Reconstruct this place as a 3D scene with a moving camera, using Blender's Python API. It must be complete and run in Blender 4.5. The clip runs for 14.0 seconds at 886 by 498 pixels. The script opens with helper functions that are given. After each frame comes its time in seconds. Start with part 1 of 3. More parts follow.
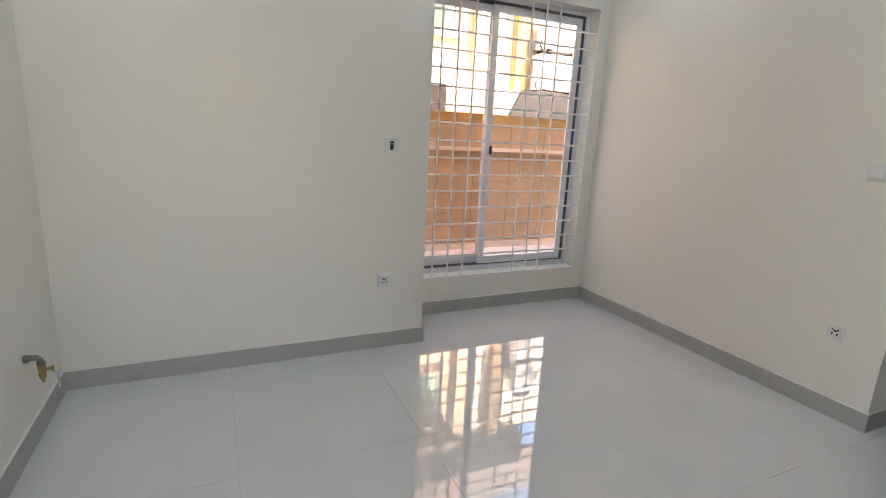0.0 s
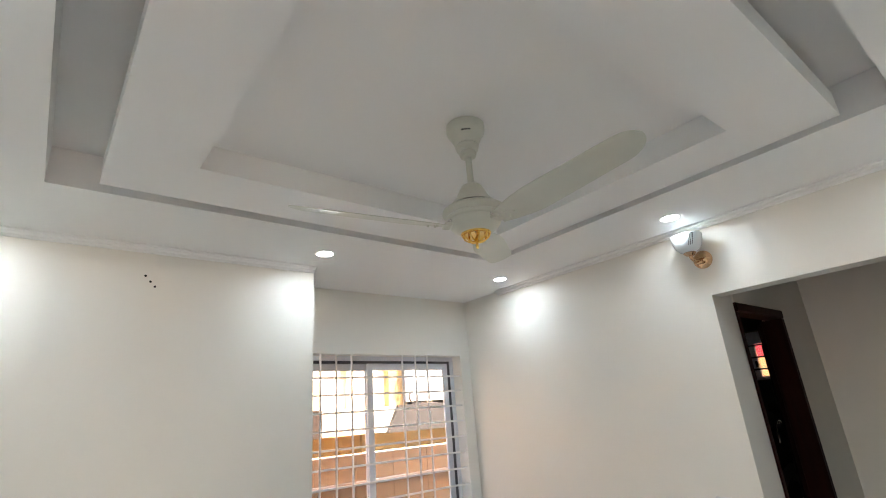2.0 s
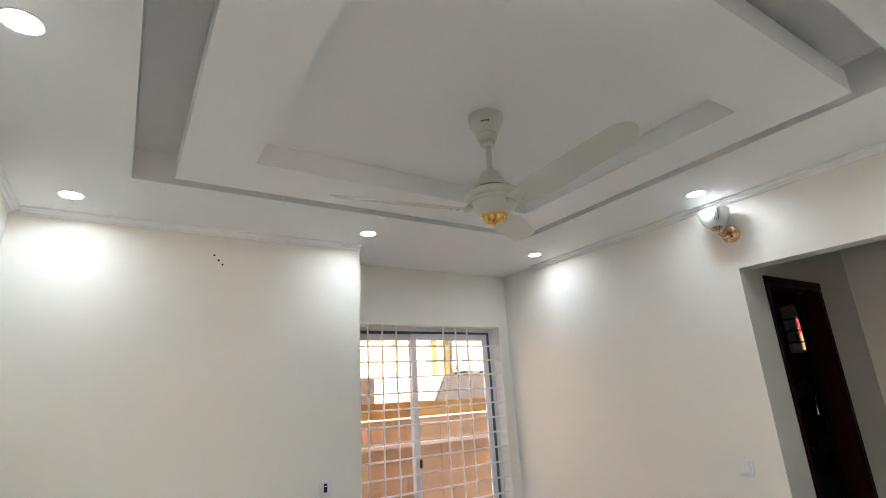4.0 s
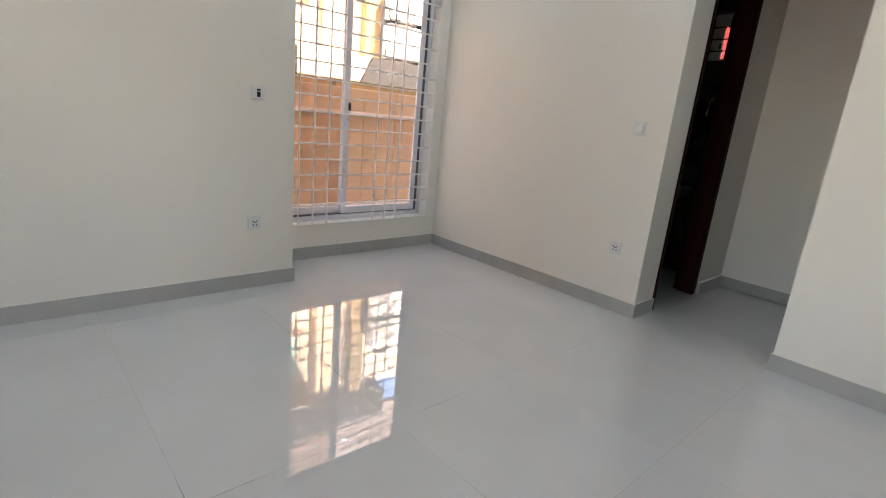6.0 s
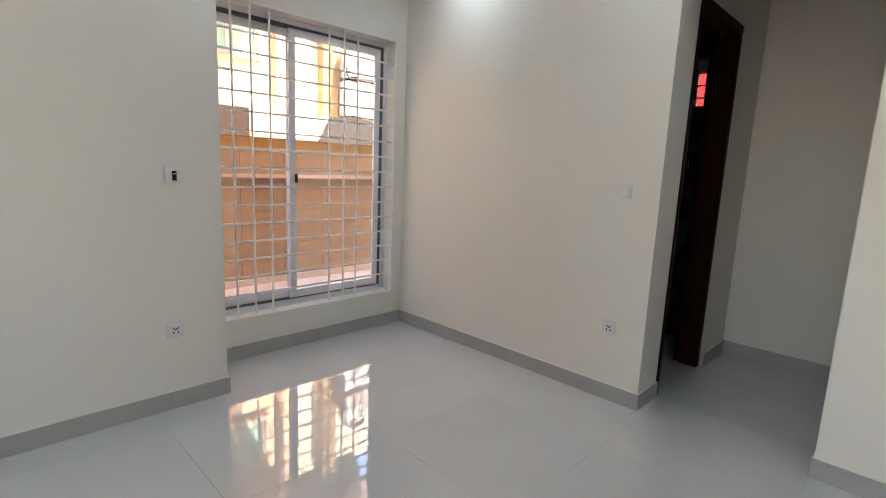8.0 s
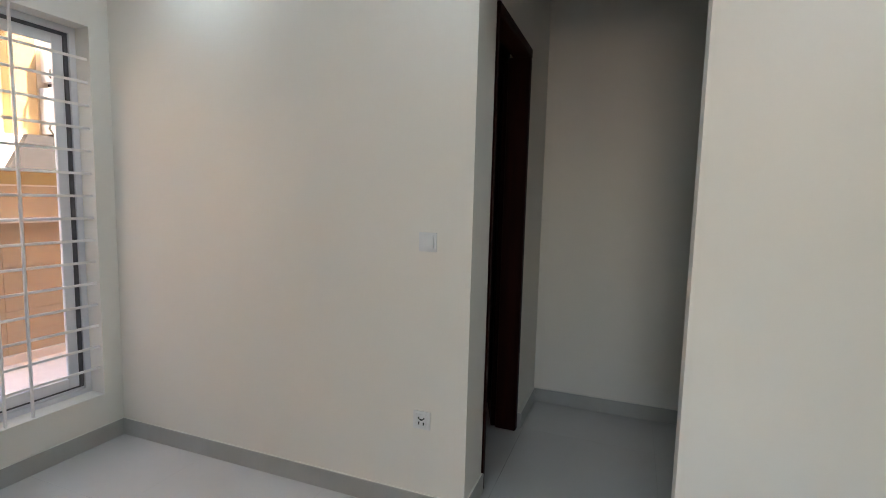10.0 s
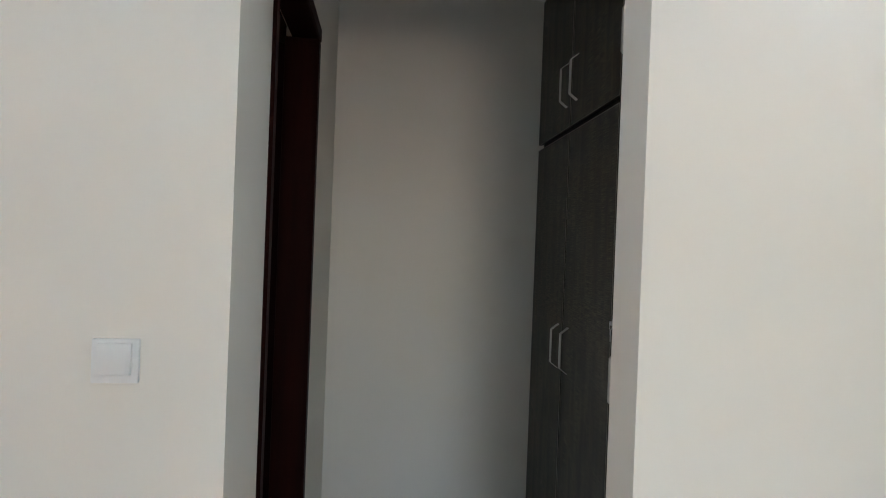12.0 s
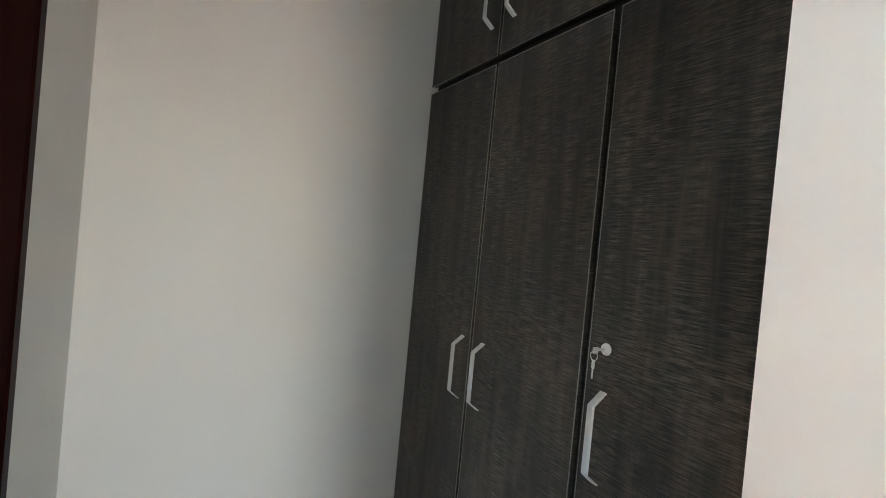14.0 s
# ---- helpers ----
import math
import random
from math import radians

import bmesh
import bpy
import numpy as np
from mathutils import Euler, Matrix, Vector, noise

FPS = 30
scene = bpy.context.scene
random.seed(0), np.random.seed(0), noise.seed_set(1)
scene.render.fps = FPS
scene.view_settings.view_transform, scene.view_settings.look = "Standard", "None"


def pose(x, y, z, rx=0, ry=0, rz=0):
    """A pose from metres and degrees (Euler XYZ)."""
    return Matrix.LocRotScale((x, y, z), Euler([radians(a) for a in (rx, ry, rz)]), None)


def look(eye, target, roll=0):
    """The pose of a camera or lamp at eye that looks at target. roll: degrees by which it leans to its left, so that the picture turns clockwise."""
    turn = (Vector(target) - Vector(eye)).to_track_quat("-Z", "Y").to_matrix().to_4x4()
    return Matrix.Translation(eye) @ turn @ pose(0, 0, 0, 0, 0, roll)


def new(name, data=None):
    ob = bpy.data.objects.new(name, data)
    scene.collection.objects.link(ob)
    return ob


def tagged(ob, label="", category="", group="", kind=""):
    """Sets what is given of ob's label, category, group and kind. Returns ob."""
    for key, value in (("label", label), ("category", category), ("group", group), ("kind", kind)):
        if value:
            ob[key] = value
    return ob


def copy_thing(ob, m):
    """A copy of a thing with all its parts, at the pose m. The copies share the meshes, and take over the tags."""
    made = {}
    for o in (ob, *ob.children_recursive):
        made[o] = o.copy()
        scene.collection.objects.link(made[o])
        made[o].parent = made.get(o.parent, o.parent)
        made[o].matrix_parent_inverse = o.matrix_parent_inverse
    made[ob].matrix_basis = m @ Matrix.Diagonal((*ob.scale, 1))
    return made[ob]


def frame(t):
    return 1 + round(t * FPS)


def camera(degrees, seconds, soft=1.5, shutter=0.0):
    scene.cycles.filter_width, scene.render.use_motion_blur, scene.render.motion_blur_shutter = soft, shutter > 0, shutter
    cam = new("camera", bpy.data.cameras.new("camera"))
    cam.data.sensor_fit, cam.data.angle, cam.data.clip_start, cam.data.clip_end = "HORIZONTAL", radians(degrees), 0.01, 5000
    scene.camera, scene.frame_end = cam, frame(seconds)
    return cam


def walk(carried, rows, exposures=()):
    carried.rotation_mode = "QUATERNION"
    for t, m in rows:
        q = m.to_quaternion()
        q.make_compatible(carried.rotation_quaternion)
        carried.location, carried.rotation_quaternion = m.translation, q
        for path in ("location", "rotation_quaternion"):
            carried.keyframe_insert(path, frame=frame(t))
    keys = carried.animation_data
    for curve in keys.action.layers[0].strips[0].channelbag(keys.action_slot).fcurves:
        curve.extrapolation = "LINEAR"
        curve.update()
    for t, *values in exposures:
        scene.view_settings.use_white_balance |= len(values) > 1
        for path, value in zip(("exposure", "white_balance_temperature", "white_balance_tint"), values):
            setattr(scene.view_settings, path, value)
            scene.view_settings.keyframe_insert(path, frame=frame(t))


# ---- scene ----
cam = camera(84.0, 14.0, soft=1.0)
PATH = [
    (0, pose(0.568, -0.109, 1.378, 76.79, -2.82, -24.50)),
    (0.5, pose(0.544, -0.123, 1.490, 83.10, -1.71, -28.94)),
    (1, pose(0.532, -0.168, 1.679, 91.61, -0.55, -34.31)),
    (1.5, pose(0.482, -0.185, 1.773, 101.23, 1.78, -38.33)),
    (2, pose(0.446, -0.227, 1.874, 108.86, 4.31, -38.16)),
    (4.3, pose(0.377, -0.482, 1.782, 104.91, 2.86, -31.85)),
    (4.5, pose(0.357, -0.441, 1.717, 100.52, 2.22, -33.53)),
    (5, pose(0.312, -0.423, 1.523, 89.95, -0.15, -35.84)),
    (5.5, pose(0.269, -0.432, 1.353, 80.85, -2.61, -37.54)),
    (6, pose(0.255, -0.459, 1.243, 75.15, -5.24, -41.62)),
    (6.5, pose(0.398, -0.506, 1.304, 73.98, -4.26, -45.39)),
    (7, pose(0.550, -0.390, 1.338, 76.78, -2.91, -45.30)),
    (7.2, pose(0.565, -0.302, 1.336, 78.46, -3.00, -44.13)),
    (9.3, pose(1.164, 0.128, 1.530, 84.95, -2.07, -55.24)),
    (9.5, pose(1.259, 0.194, 1.529, 84.82, -1.62, -59.57)),
    (10, pose(1.477, 0.364, 1.490, 84.22, -1.43, -68.99)),
    (10.5, pose(1.670, 0.440, 1.491, 84.11, -1.89, -78.07)),
    (11, pose(1.964, 0.500, 1.492, 85.50, -1.98, -85.44)),
    (11.5, pose(2.234, 0.598, 1.482, 87.69, -2.28, -92.02)),
    (12, pose(2.490, 0.708, 1.539, 89.80, -2.14, -96.98)),
    (12.5, pose(2.777, 0.660, 1.514, 90.41, -2.05, -100.29)),
    (13, pose(2.947, 0.641, 1.497, 89.91, -2.88, -105.57)),
    (13.5, pose(3.162, 0.728, 1.478, 90.25, -3.99, -113.05)),
    (14, pose(3.320, 0.748, 1.502, 89.27, -5.42, -119.06)),
]
EXPOSURES = [(0, 3.69, 7250, 18), (1, 3.64, 7250, 18), (1.5, 3.87, 7250, 17), (2, 3.92, 7250, 17), (4.5, 3.77, 7250, 17), (5.5, 3.74, 7250, 18), (7, 3.69, 7250, 19), (9.5, 3.53, 7150, 16), (10.5, 3.75, 7050, 16),
             (11, 3.86, 6950, 17), (11.5, 3.9, 6750, 16), (12, 4.05, 6850, 16), (12.5, 4.3, 6800, 16), (13, 4.75, 6750, 16), (13.5, 5.05, 6750, 16), (14, 5.15, 6750, 16)]
walk(cam, PATH, EXPOSURES)
SKY, SUN, LAMP_W, FAN_TURN = 0.15, 5.0, 0.155, -84.3


def rgb(h, s=1.0):
    return (h[0] * s, h[1] * s, h[2] * s, 1.0)


# ---- world and light ----
world = bpy.data.worlds.new("sky")
scene.world = world
world.use_nodes = True
wn = world.node_tree
sky = wn.nodes.new("ShaderNodeTexSky")
sky.sky_type = "NISHITA"
sky.sun_disc = False
sky.sun_elevation = radians(59)
sky.sun_rotation = radians(134.3)
wn.links.new(sky.outputs[0], wn.nodes["Background"].inputs[0])
wn.nodes["Background"].inputs[1].default_value = SKY

sun = new("sun", bpy.data.lights.new("sun", "SUN"))
sun.data.energy, sun.data.angle, sun.data.color = SUN, radians(0.5), (1.0, 0.93, 0.82)
sun.matrix_basis = look((4.3, -4.2, 10.0), (0, 0, 0))

SPOTS = [(0.09, 2.46), (1.72, 2.46), (3.23, 2.45), (3.23, 1.016), (0.06, 1.1), (0.09, -0.33), (1.72, -0.33), (3.23, -0.33)]
for sx, sy in SPOTS:
    la = new("downlight_lamp", bpy.data.lights.new("downlight_lamp", "AREA"))
    la.data.energy, la.data.color = LAMP_W, (0.48, 0.78, 1.0)
    la.data.shape, la.data.size = "DISK", 0.11
    la.data.spread = radians(165)
    la.matrix_basis = look((sx, sy, 2.872), (sx, sy, 0))

# fill lamps added in two made-up lounge windows, reaching the bedroom by its open entrances
for watts, wide, high, eye, aim in ((2.5, 2.35, 1.55, (-4.53, 0.0, 1.55), (0, 0.0, 1.55)), (0.9, 1.25, 0.95, (0.5, -4.38, 1.65), (0.5, 0, 1.65))):
    fill = new("lounge_fill", bpy.data.lights.new("lounge_fill", "AREA"))
    fill.data.energy, fill.data.color = watts, (1.0, 0.96, 0.92)
    fill.data.shape, fill.data.size, fill.data.size_y = "RECTANGLE", wide, high
    fill.matrix_basis = look(eye, aim)


# ---- materials ----
def material(name):
    m = bpy.data.materials.new(name)
    m.use_nodes = True
    nt = m.node_tree
    return m, nt, nt.nodes["Principled BSDF"]


def coords(nt, scale=(1, 1, 1), kind="Object"):
    tc = nt.nodes.new("ShaderNodeTexCoord")
    mp = nt.nodes.new("ShaderNodeMapping")
    mp.inputs["Scale"].default_value = scale
    nt.links.new(tc.outputs[kind], mp.inputs[0])
    return mp.outputs[0]


def fractal(nt, vec, scale, detail=4, rough=0.55):
    n = nt.nodes.new("ShaderNodeTexNoise")
    n.inputs["Scale"].default_value, n.inputs["Detail"].default_value, n.inputs["Roughness"].default_value = scale, detail, rough
    nt.links.new(vec, n.inputs["Vector"])
    return n.outputs["Fac"]


def ramp(nt, fac, stops):
    r = nt.nodes.new("ShaderNodeValToRGB")
    els = r.color_ramp.elements
    while len(els) < len(stops):
        els.new(0.5)
    for e, (p, c) in zip(els, stops):
        e.position, e.color = p, rgb(c)
    nt.links.new(fac, r.inputs[0])
    return r.outputs[0]


def mix(nt, fac, a, b, mode="MIX"):
    x = nt.nodes.new("ShaderNodeMix")
    x.data_type, x.blend_type = "RGBA", mode
    if isinstance(fac, float):
        x.inputs[0].default_value = fac
    else:
        nt.links.new(fac, x.inputs[0])
    for k, v in ((6, a), (7, b)):
        if isinstance(v, tuple):
            x.inputs[k].default_value = rgb(v)
        else:
            nt.links.new(v, x.inputs[k])
    return x.outputs[2]


def bump(nt, bs, fac, strength, dist=0.002):
    b = nt.nodes.new("ShaderNodeBump")
    b.inputs["Strength"].default_value, b.inputs["Distance"].default_value = strength, dist
    nt.links.new(fac, b.inputs["Height"])
    nt.links.new(b.outputs[0], bs.inputs["Normal"])


def span(nt, fac, lo, hi):
    r = nt.nodes.new("ShaderNodeMapRange")
    r.inputs["To Min"].default_value, r.inputs["To Max"].default_value = lo, hi
    nt.links.new(fac, r.inputs[0])
    return r.outputs[0]


def surface(name, a, b, scale=3.0, rough=(0.4, 0.6), metal=0.0, grain=60.0, relief=0.1, stretch=(1, 1, 1), spec=0.5):
    """A surface whose colour drifts from a to b, with fine grain in its relief."""
    m, nt, bs = material(name)
    v = coords(nt, stretch)
    f = fractal(nt, v, scale, 5)
    col = ramp(nt, f, [(0.3, a), (0.7, b)])
    nt.links.new(col, bs.inputs["Base Color"])
    g = fractal(nt, v, grain, 3)
    nt.links.new(span(nt, f, *rough), bs.inputs["Roughness"])
    bs.inputs["Metallic"].default_value = metal
    bs.inputs["Specular IOR Level"].default_value = spec
    if relief:
        bump(nt, bs, g, relief)
    return m


WALL = surface("cream_wall_paint", (0.79, 0.752, 0.69), (0.815, 0.777, 0.715), 0.9, (0.42, 0.55), 0, 140, 0.10, spec=0.35)
CEIL = surface("white_ceiling_paint", (0.82, 0.808, 0.79), (0.84, 0.828, 0.81), 1.0, (0.6, 0.75), 0, 120, 0.05, spec=0.2)
SKIRT = surface("grey_skirting_tile", (0.38, 0.372, 0.355), (0.43, 0.422, 0.405), 4, (0.36, 0.46), 0, 200, 0.03)
LIP = surface("white_paint_edge", (0.78, 0.76, 0.70), (0.82, 0.80, 0.74), 6, (0.5, 0.6), 0, 100, 0.1)
GROUT = surface("patchy_grey_grout", (0.05, 0.048, 0.045), (0.45, 0.45, 0.445), 1.7, (0.5, 0.0), 0, 300, 0.0)
for node in GROUT.node_tree.nodes:
    if node.type == "VALTORGB":
        node.color_ramp.elements[0].position, node.color_ramp.elements[1].position = 0.41, 0.46
ALU = surface("white_powder_coated_aluminium", (0.68, 0.68, 0.72), (0.75, 0.75, 0.78), 5, (0.3, 0.42), 0, 150, 0.03)
GASKET = surface("dark_window_channel", (0.07, 0.065, 0.075), (0.12, 0.11, 0.12), 8, (0.4, 0.6), 0, 150, 0.05)
GRILLE = surface("white_painted_iron", (0.84, 0.81, 0.79), (0.88, 0.85, 0.83), 12, (0.3, 0.5), 0, 90, 0.2)
PLASTIC = surface("white_plastic", (0.72, 0.715, 0.71), (0.76, 0.755, 0.75), 20, (0.25, 0.35), 0, 300, 0.02)
BLACK = surface("black_plastic", (0.008, 0.008, 0.008), (0.014, 0.014, 0.014), 20, (0.4, 0.55), 0, 200, 0.05, spec=0.2)
FAN = surface("cream_enamel", (0.56, 0.555, 0.48), (0.60, 0.595, 0.52), 5, (0.3, 0.36), 0, 100, 0.03)
GOLD = surface("polished_gold", (0.80, 0.50, 0.12), (0.86, 0.58, 0.18), 20, (0.12, 0.24), 1, 150, 0.05)
ROSE = surface("polished_rose_brass", (0.60, 0.38, 0.22), (0.70, 0.47, 0.30), 20, (0.08, 0.16), 1, 150, 0.02)
CHROME = surface("chrome", (0.75, 0.75, 0.76), (0.8, 0.8, 0.8), 20, (0.06, 0.14), 1, 150, 0.02)
STEEL = surface("brushed_aluminium", (0.72, 0.71, 0.69), (0.80, 0.79, 0.77), 40, (0.24, 0.36), 0.55, 300, 0.06, (1, 1, 0.1))
GALV = surface("galvanised_pipe", (0.17, 0.17, 0.15), (0.26, 0.26, 0.23), 60, (0.35, 0.55), 0.7, 200, 0.2)
BRASS = surface("dull_brass", (0.36, 0.24, 0.09), (0.48, 0.33, 0.13), 60, (0.3, 0.5), 0.9, 200, 0.15)
FROST = surface("opal_glass", (0.80, 0.82, 0.83), (0.86, 0.87, 0.88), 15, (0.15, 0.25), 0, 200, 0.02)
INK = surface("dark_glass_paint", (0.02, 0.02, 0.025), (0.04, 0.04, 0.04), 30, (0.3, 0.4), 0, 200, 0.02)
BOLT = surface("worn_copper_plate", (0.76, 0.50, 0.36), (0.84, 0.58, 0.43), 60, (0.3, 0.5), 0.0, 200, 0.15)
REDWOOD = surface("dark_red_varnished_wood", (0.006, 0.0007, 0.0005), (0.013, 0.0014, 0.001), 3, (0.5, 0.65), 0, 50, 0.15, (8, 8, 0.6), 0.03)
JAMBWOOD = surface("red_brown_varnished_frame", (0.012, 0.0015, 0.0009), (0.023, 0.0033, 0.0019), 3, (0.45, 0.6), 0, 50, 0.15, (8, 8, 0.6), 0.08)
PORCELAIN = surface("grey_porcelain", (0.12, 0.12, 0.125), (0.15, 0.15, 0.155), 3, (0.06, 0.12), 0, 100, 0.01)
GREYTILE = surface("grey_splashback_tile", (0.07, 0.075, 0.08), (0.10, 0.105, 0.11), 3, (0.2, 0.3), 0, 80, 0.03)
BATHTILE = surface("dark_brown_bathroom_tile", (0.020, 0.017, 0.013), (0.042, 0.036, 0.028), 2.5, (0.2, 0.35), 0, 60, 0.05)
CARCASS = surface("dark_wardrobe_carcass", (0.016, 0.013, 0.010), (0.026, 0.021, 0.017), 8, (0.5, 0.65), 0, 90, 0.1)
BAND = surface("pale_edge_band", (0.27, 0.25, 0.22), (0.36, 0.335, 0.30), 30, (0.35, 0.5), 0, 200, 0.05)
RENDER = surface("cream_facade_render", (0.76, 0.63, 0.48), (0.82, 0.70, 0.55), 0.8, (0.8, 0.9), 0, 60, 0.4)
OCHRE = surface("ochre_facade_paint", (0.22, 0.145, 0.06), (0.27, 0.18, 0.08), 0.9, (0.7, 0.85), 0, 60, 0.4)
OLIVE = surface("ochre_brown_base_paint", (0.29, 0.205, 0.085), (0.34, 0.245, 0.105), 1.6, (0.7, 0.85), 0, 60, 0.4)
MAUVE = surface("weathered_mauve_plaster", (0.26, 0.20, 0.175), (0.33, 0.26, 0.225), 1.6, (0.8, 0.9), 0, 50, 0.5)
# these two colour in the terrace shadows; UMBER also serves parapet and hoses
SHADE_MAUVE = surface("mauve_terrace_shade", (0.017, 0.014, 0.013), (0.024, 0.020, 0.019), 1.6, (0.7, 0.85), 0, 50, 0.4)
UMBER = surface("umber_plaster_and_shade", (0.017, 0.011, 0.009), (0.025, 0.016, 0.013), 1.6, (0.8, 0.9), 0, 50, 0.5)
PAVE = surface("pink_beige_paving", (0.55, 0.46, 0.395), (0.62, 0.53, 0.46), 2.5, (0.5, 0.7), 0, 80, 0.2)
EARTH = surface("dusty_ground", (0.26, 0.21, 0.16), (0.36, 0.30, 0.23), 0.4, (0.9, 1.0), 0, 20, 0.4)
TEAL = surface("teal_tinted_glass", (0.42, 0.78, 0.66), (0.47, 0.82, 0.70), 2, (0.06, 0.12), 0.1, 80, 0.02)
CRIMSON = surface("crimson_facade_paint", (0.42, 0.025, 0.045), (0.48, 0.04, 0.06), 1.2, (0.7, 0.85), 0, 60, 0.3)
YELLOW = surface("pale_yellow_facade_paint", (0.58, 0.38, 0.15), (0.64, 0.44, 0.19), 1.2, (0.7, 0.85), 0, 60, 0.3)
PEACH = surface("peach_facade_paint", (0.66, 0.34, 0.15), (0.72, 0.40, 0.19), 1.2, (0.7, 0.85), 0, 60, 0.3)


def tile_material(name, a, b, rough, veins=0.0):
    """Tiles that differ a little from one to the next."""
    m, nt, bs = material(name)
    v = coords(nt)
    info = nt.nodes.new("ShaderNodeObjectInfo")
    f = fractal(nt, v, 2.2, 6, 0.6)
    col = ramp(nt, f, [(0.3, a), (0.7, b)])
    shade = span(nt, info.outputs["Random"], 0.985, 1.01)
    mul = nt.nodes.new("ShaderNodeVectorMath")
    mul.operation = "SCALE"
    nt.links.new(col, mul.inputs[0])
    nt.links.new(shade, mul.inputs["Scale"])
    nt.links.new(mul.outputs[0], bs.inputs["Base Color"])
    smear = fractal(nt, v, 5.0, 4, 0.6)
    nt.links.new(span(nt, smear, *rough), bs.inputs["Roughness"])
    wave = fractal(nt, v, 2.6, 1, 0.4)
    bump(nt, bs, wave, veins, 0.001)
    return m


FLOORTILE = tile_material("polished_porcelain_tile", (0.59, 0.588, 0.588), (0.63, 0.628, 0.628), (0.0, 0.008), 0.05)
FLOORTILE.node_tree.nodes["Principled BSDF"].inputs["Specular IOR Level"].default_value = 0.8
FLOORTILE.node_tree.nodes["Principled BSDF"].inputs["Coat Weight"].default_value = 0.6
FLOORTILE.node_tree.nodes["Principled BSDF"].inputs["Coat Roughness"].default_value = 0.0
FENCETILE = tile_material("terracotta_wall_tile", (0.33, 0.225, 0.135), (0.375, 0.262, 0.16), (0.3, 0.5), 0.2)


def wardrobe_wood():
    m, nt, bs = material("dark_sawn_laminate")
    v = coords(nt, (11, 11, 1.1))
    streak = fractal(nt, v, 2.2, 6, 0.6)
    col = ramp(nt, streak, [(0.25, (0.012, 0.012, 0.013)), (0.5, (0.028, 0.025, 0.022)), (0.75, (0.090, 0.060, 0.042))])
    saw = fractal(nt, coords(nt, (7, 7, 120)), 2.4, 6, 0.72)
    patch = fractal(nt, coords(nt, (7, 7, 1.3)), 1.7, 4, 0.6)
    marks = ramp(nt, saw, [(0.45, (0.0, 0.0, 0.0)), (0.62, (1.0, 1.0, 1.0))])
    where = ramp(nt, patch, [(0.36, (0.06, 0.06, 0.06)), (0.62, (1.0, 1.0, 1.0))])
    both = mix(nt, 1.0, marks, where, "MULTIPLY")
    out = mix(nt, both, col, (0.165, 0.135, 0.102))
    nt.links.new(out, bs.inputs["Base Color"])
    nt.links.new(span(nt, saw, 0.30, 0.46), bs.inputs["Roughness"])
    bs.inputs["Specular IOR Level"].default_value = 0.4
    bump(nt, bs, saw, 0.25)
    return m


WOOD = wardrobe_wood()


def glass(name, tint):
    m, nt, bs = material(name)
    bs.inputs["Base Color"].default_value = rgb(tint)
    bs.inputs["Transmission Weight"].default_value = 1.0
    bs.inputs["Roughness"].default_value = 0.0
    bs.inputs["IOR"].default_value = 1.45
    return m


CLEAR = glass("clear_glass", (0.97, 0.97, 0.97))
BRONZE = glass("bronze_tinted_glass", (0.80, 0.69, 0.62))


def glow(name, col, strength):
    m, nt, bs = material(name)
    bs.inputs["Base Color"].default_value = rgb((0.8, 0.8, 0.8))
    bs.inputs["Emission Color"].default_value = rgb(col)
    bs.inputs["Emission Strength"].default_value = strength
    return m


LED = glow("lit_led_diffuser", (0.86, 0.95, 1.0), 6.0)


# ---- mesh helpers ----
def mesh_object(name, bm, mat, smooth=False):
    me = bpy.data.meshes.new(name)
    bmesh.ops.recalc_face_normals(bm, faces=bm.faces)
    bm.to_mesh(me)
    bm.free()
    me.materials.append(mat)
    if smooth:
        me.polygons.foreach_set("use_smooth", [True] * len(me.polygons))
        me.set_sharp_from_angle(angle=radians(35))
    return new(name, me)


def part(name, bm, mat, parent, label="", smooth=False):
    ob = mesh_object(name, bm, mat, smooth)
    ob.parent = parent
    if label:
        ob["label"] = label
    return ob


def base(name, at, label, category, group="", kind=""):
    e = new(name)
    e.matrix_basis = Matrix.Translation(at)
    bpy.context.view_layer.update()
    return tagged(e, label, category, group, kind)


def add_box(bm, lo, hi, bevel=0.0, seg=2):
    res = bmesh.ops.create_cube(bm, size=1)
    vs = res["verts"]
    for v in vs:
        v.co = Vector([lo[i] + (v.co[i] + 0.5) * (hi[i] - lo[i]) for i in range(3)])
    if bevel:
        es = list({e for v in vs for e in v.link_edges})
        bmesh.ops.bevel(bm, geom=es, offset=bevel, segments=seg, profile=0.5, affect="EDGES")
    return bm


def boxes(*list_of):
    bm = bmesh.new()
    for b in list_of:
        add_box(bm, *b)
    return bm


def lathe(bm, profile, seg=32, m=None):
    """profile: (radius, height) from bottom to top, turned round z."""
    rings = []
    for r, z in profile:
        if r < 1e-5:
            rings.append([bm.verts.new((0, 0, z))])
        else:
            rings.append([bm.verts.new((r * math.cos(2 * math.pi * k / seg), r * math.sin(2 * math.pi * k / seg), z)) for k in range(seg)])
    made = [v for ring in rings for v in ring]
    for a, b in zip(rings, rings[1:]):
        for k in range(seg):
            q = (k + 1) % seg
            if len(a) == 1 and len(b) > 1:
                bm.faces.new((a[0], b[k], b[q]))
            elif len(b) == 1 and len(a) > 1:
                bm.faces.new((a[k], a[q], b[0]))
            elif len(a) > 1:
                bm.faces.new((a[k], a[q], b[q], b[k]))
    if m is not None:
        for v in made:
            v.co = m @ v.co
    return bm


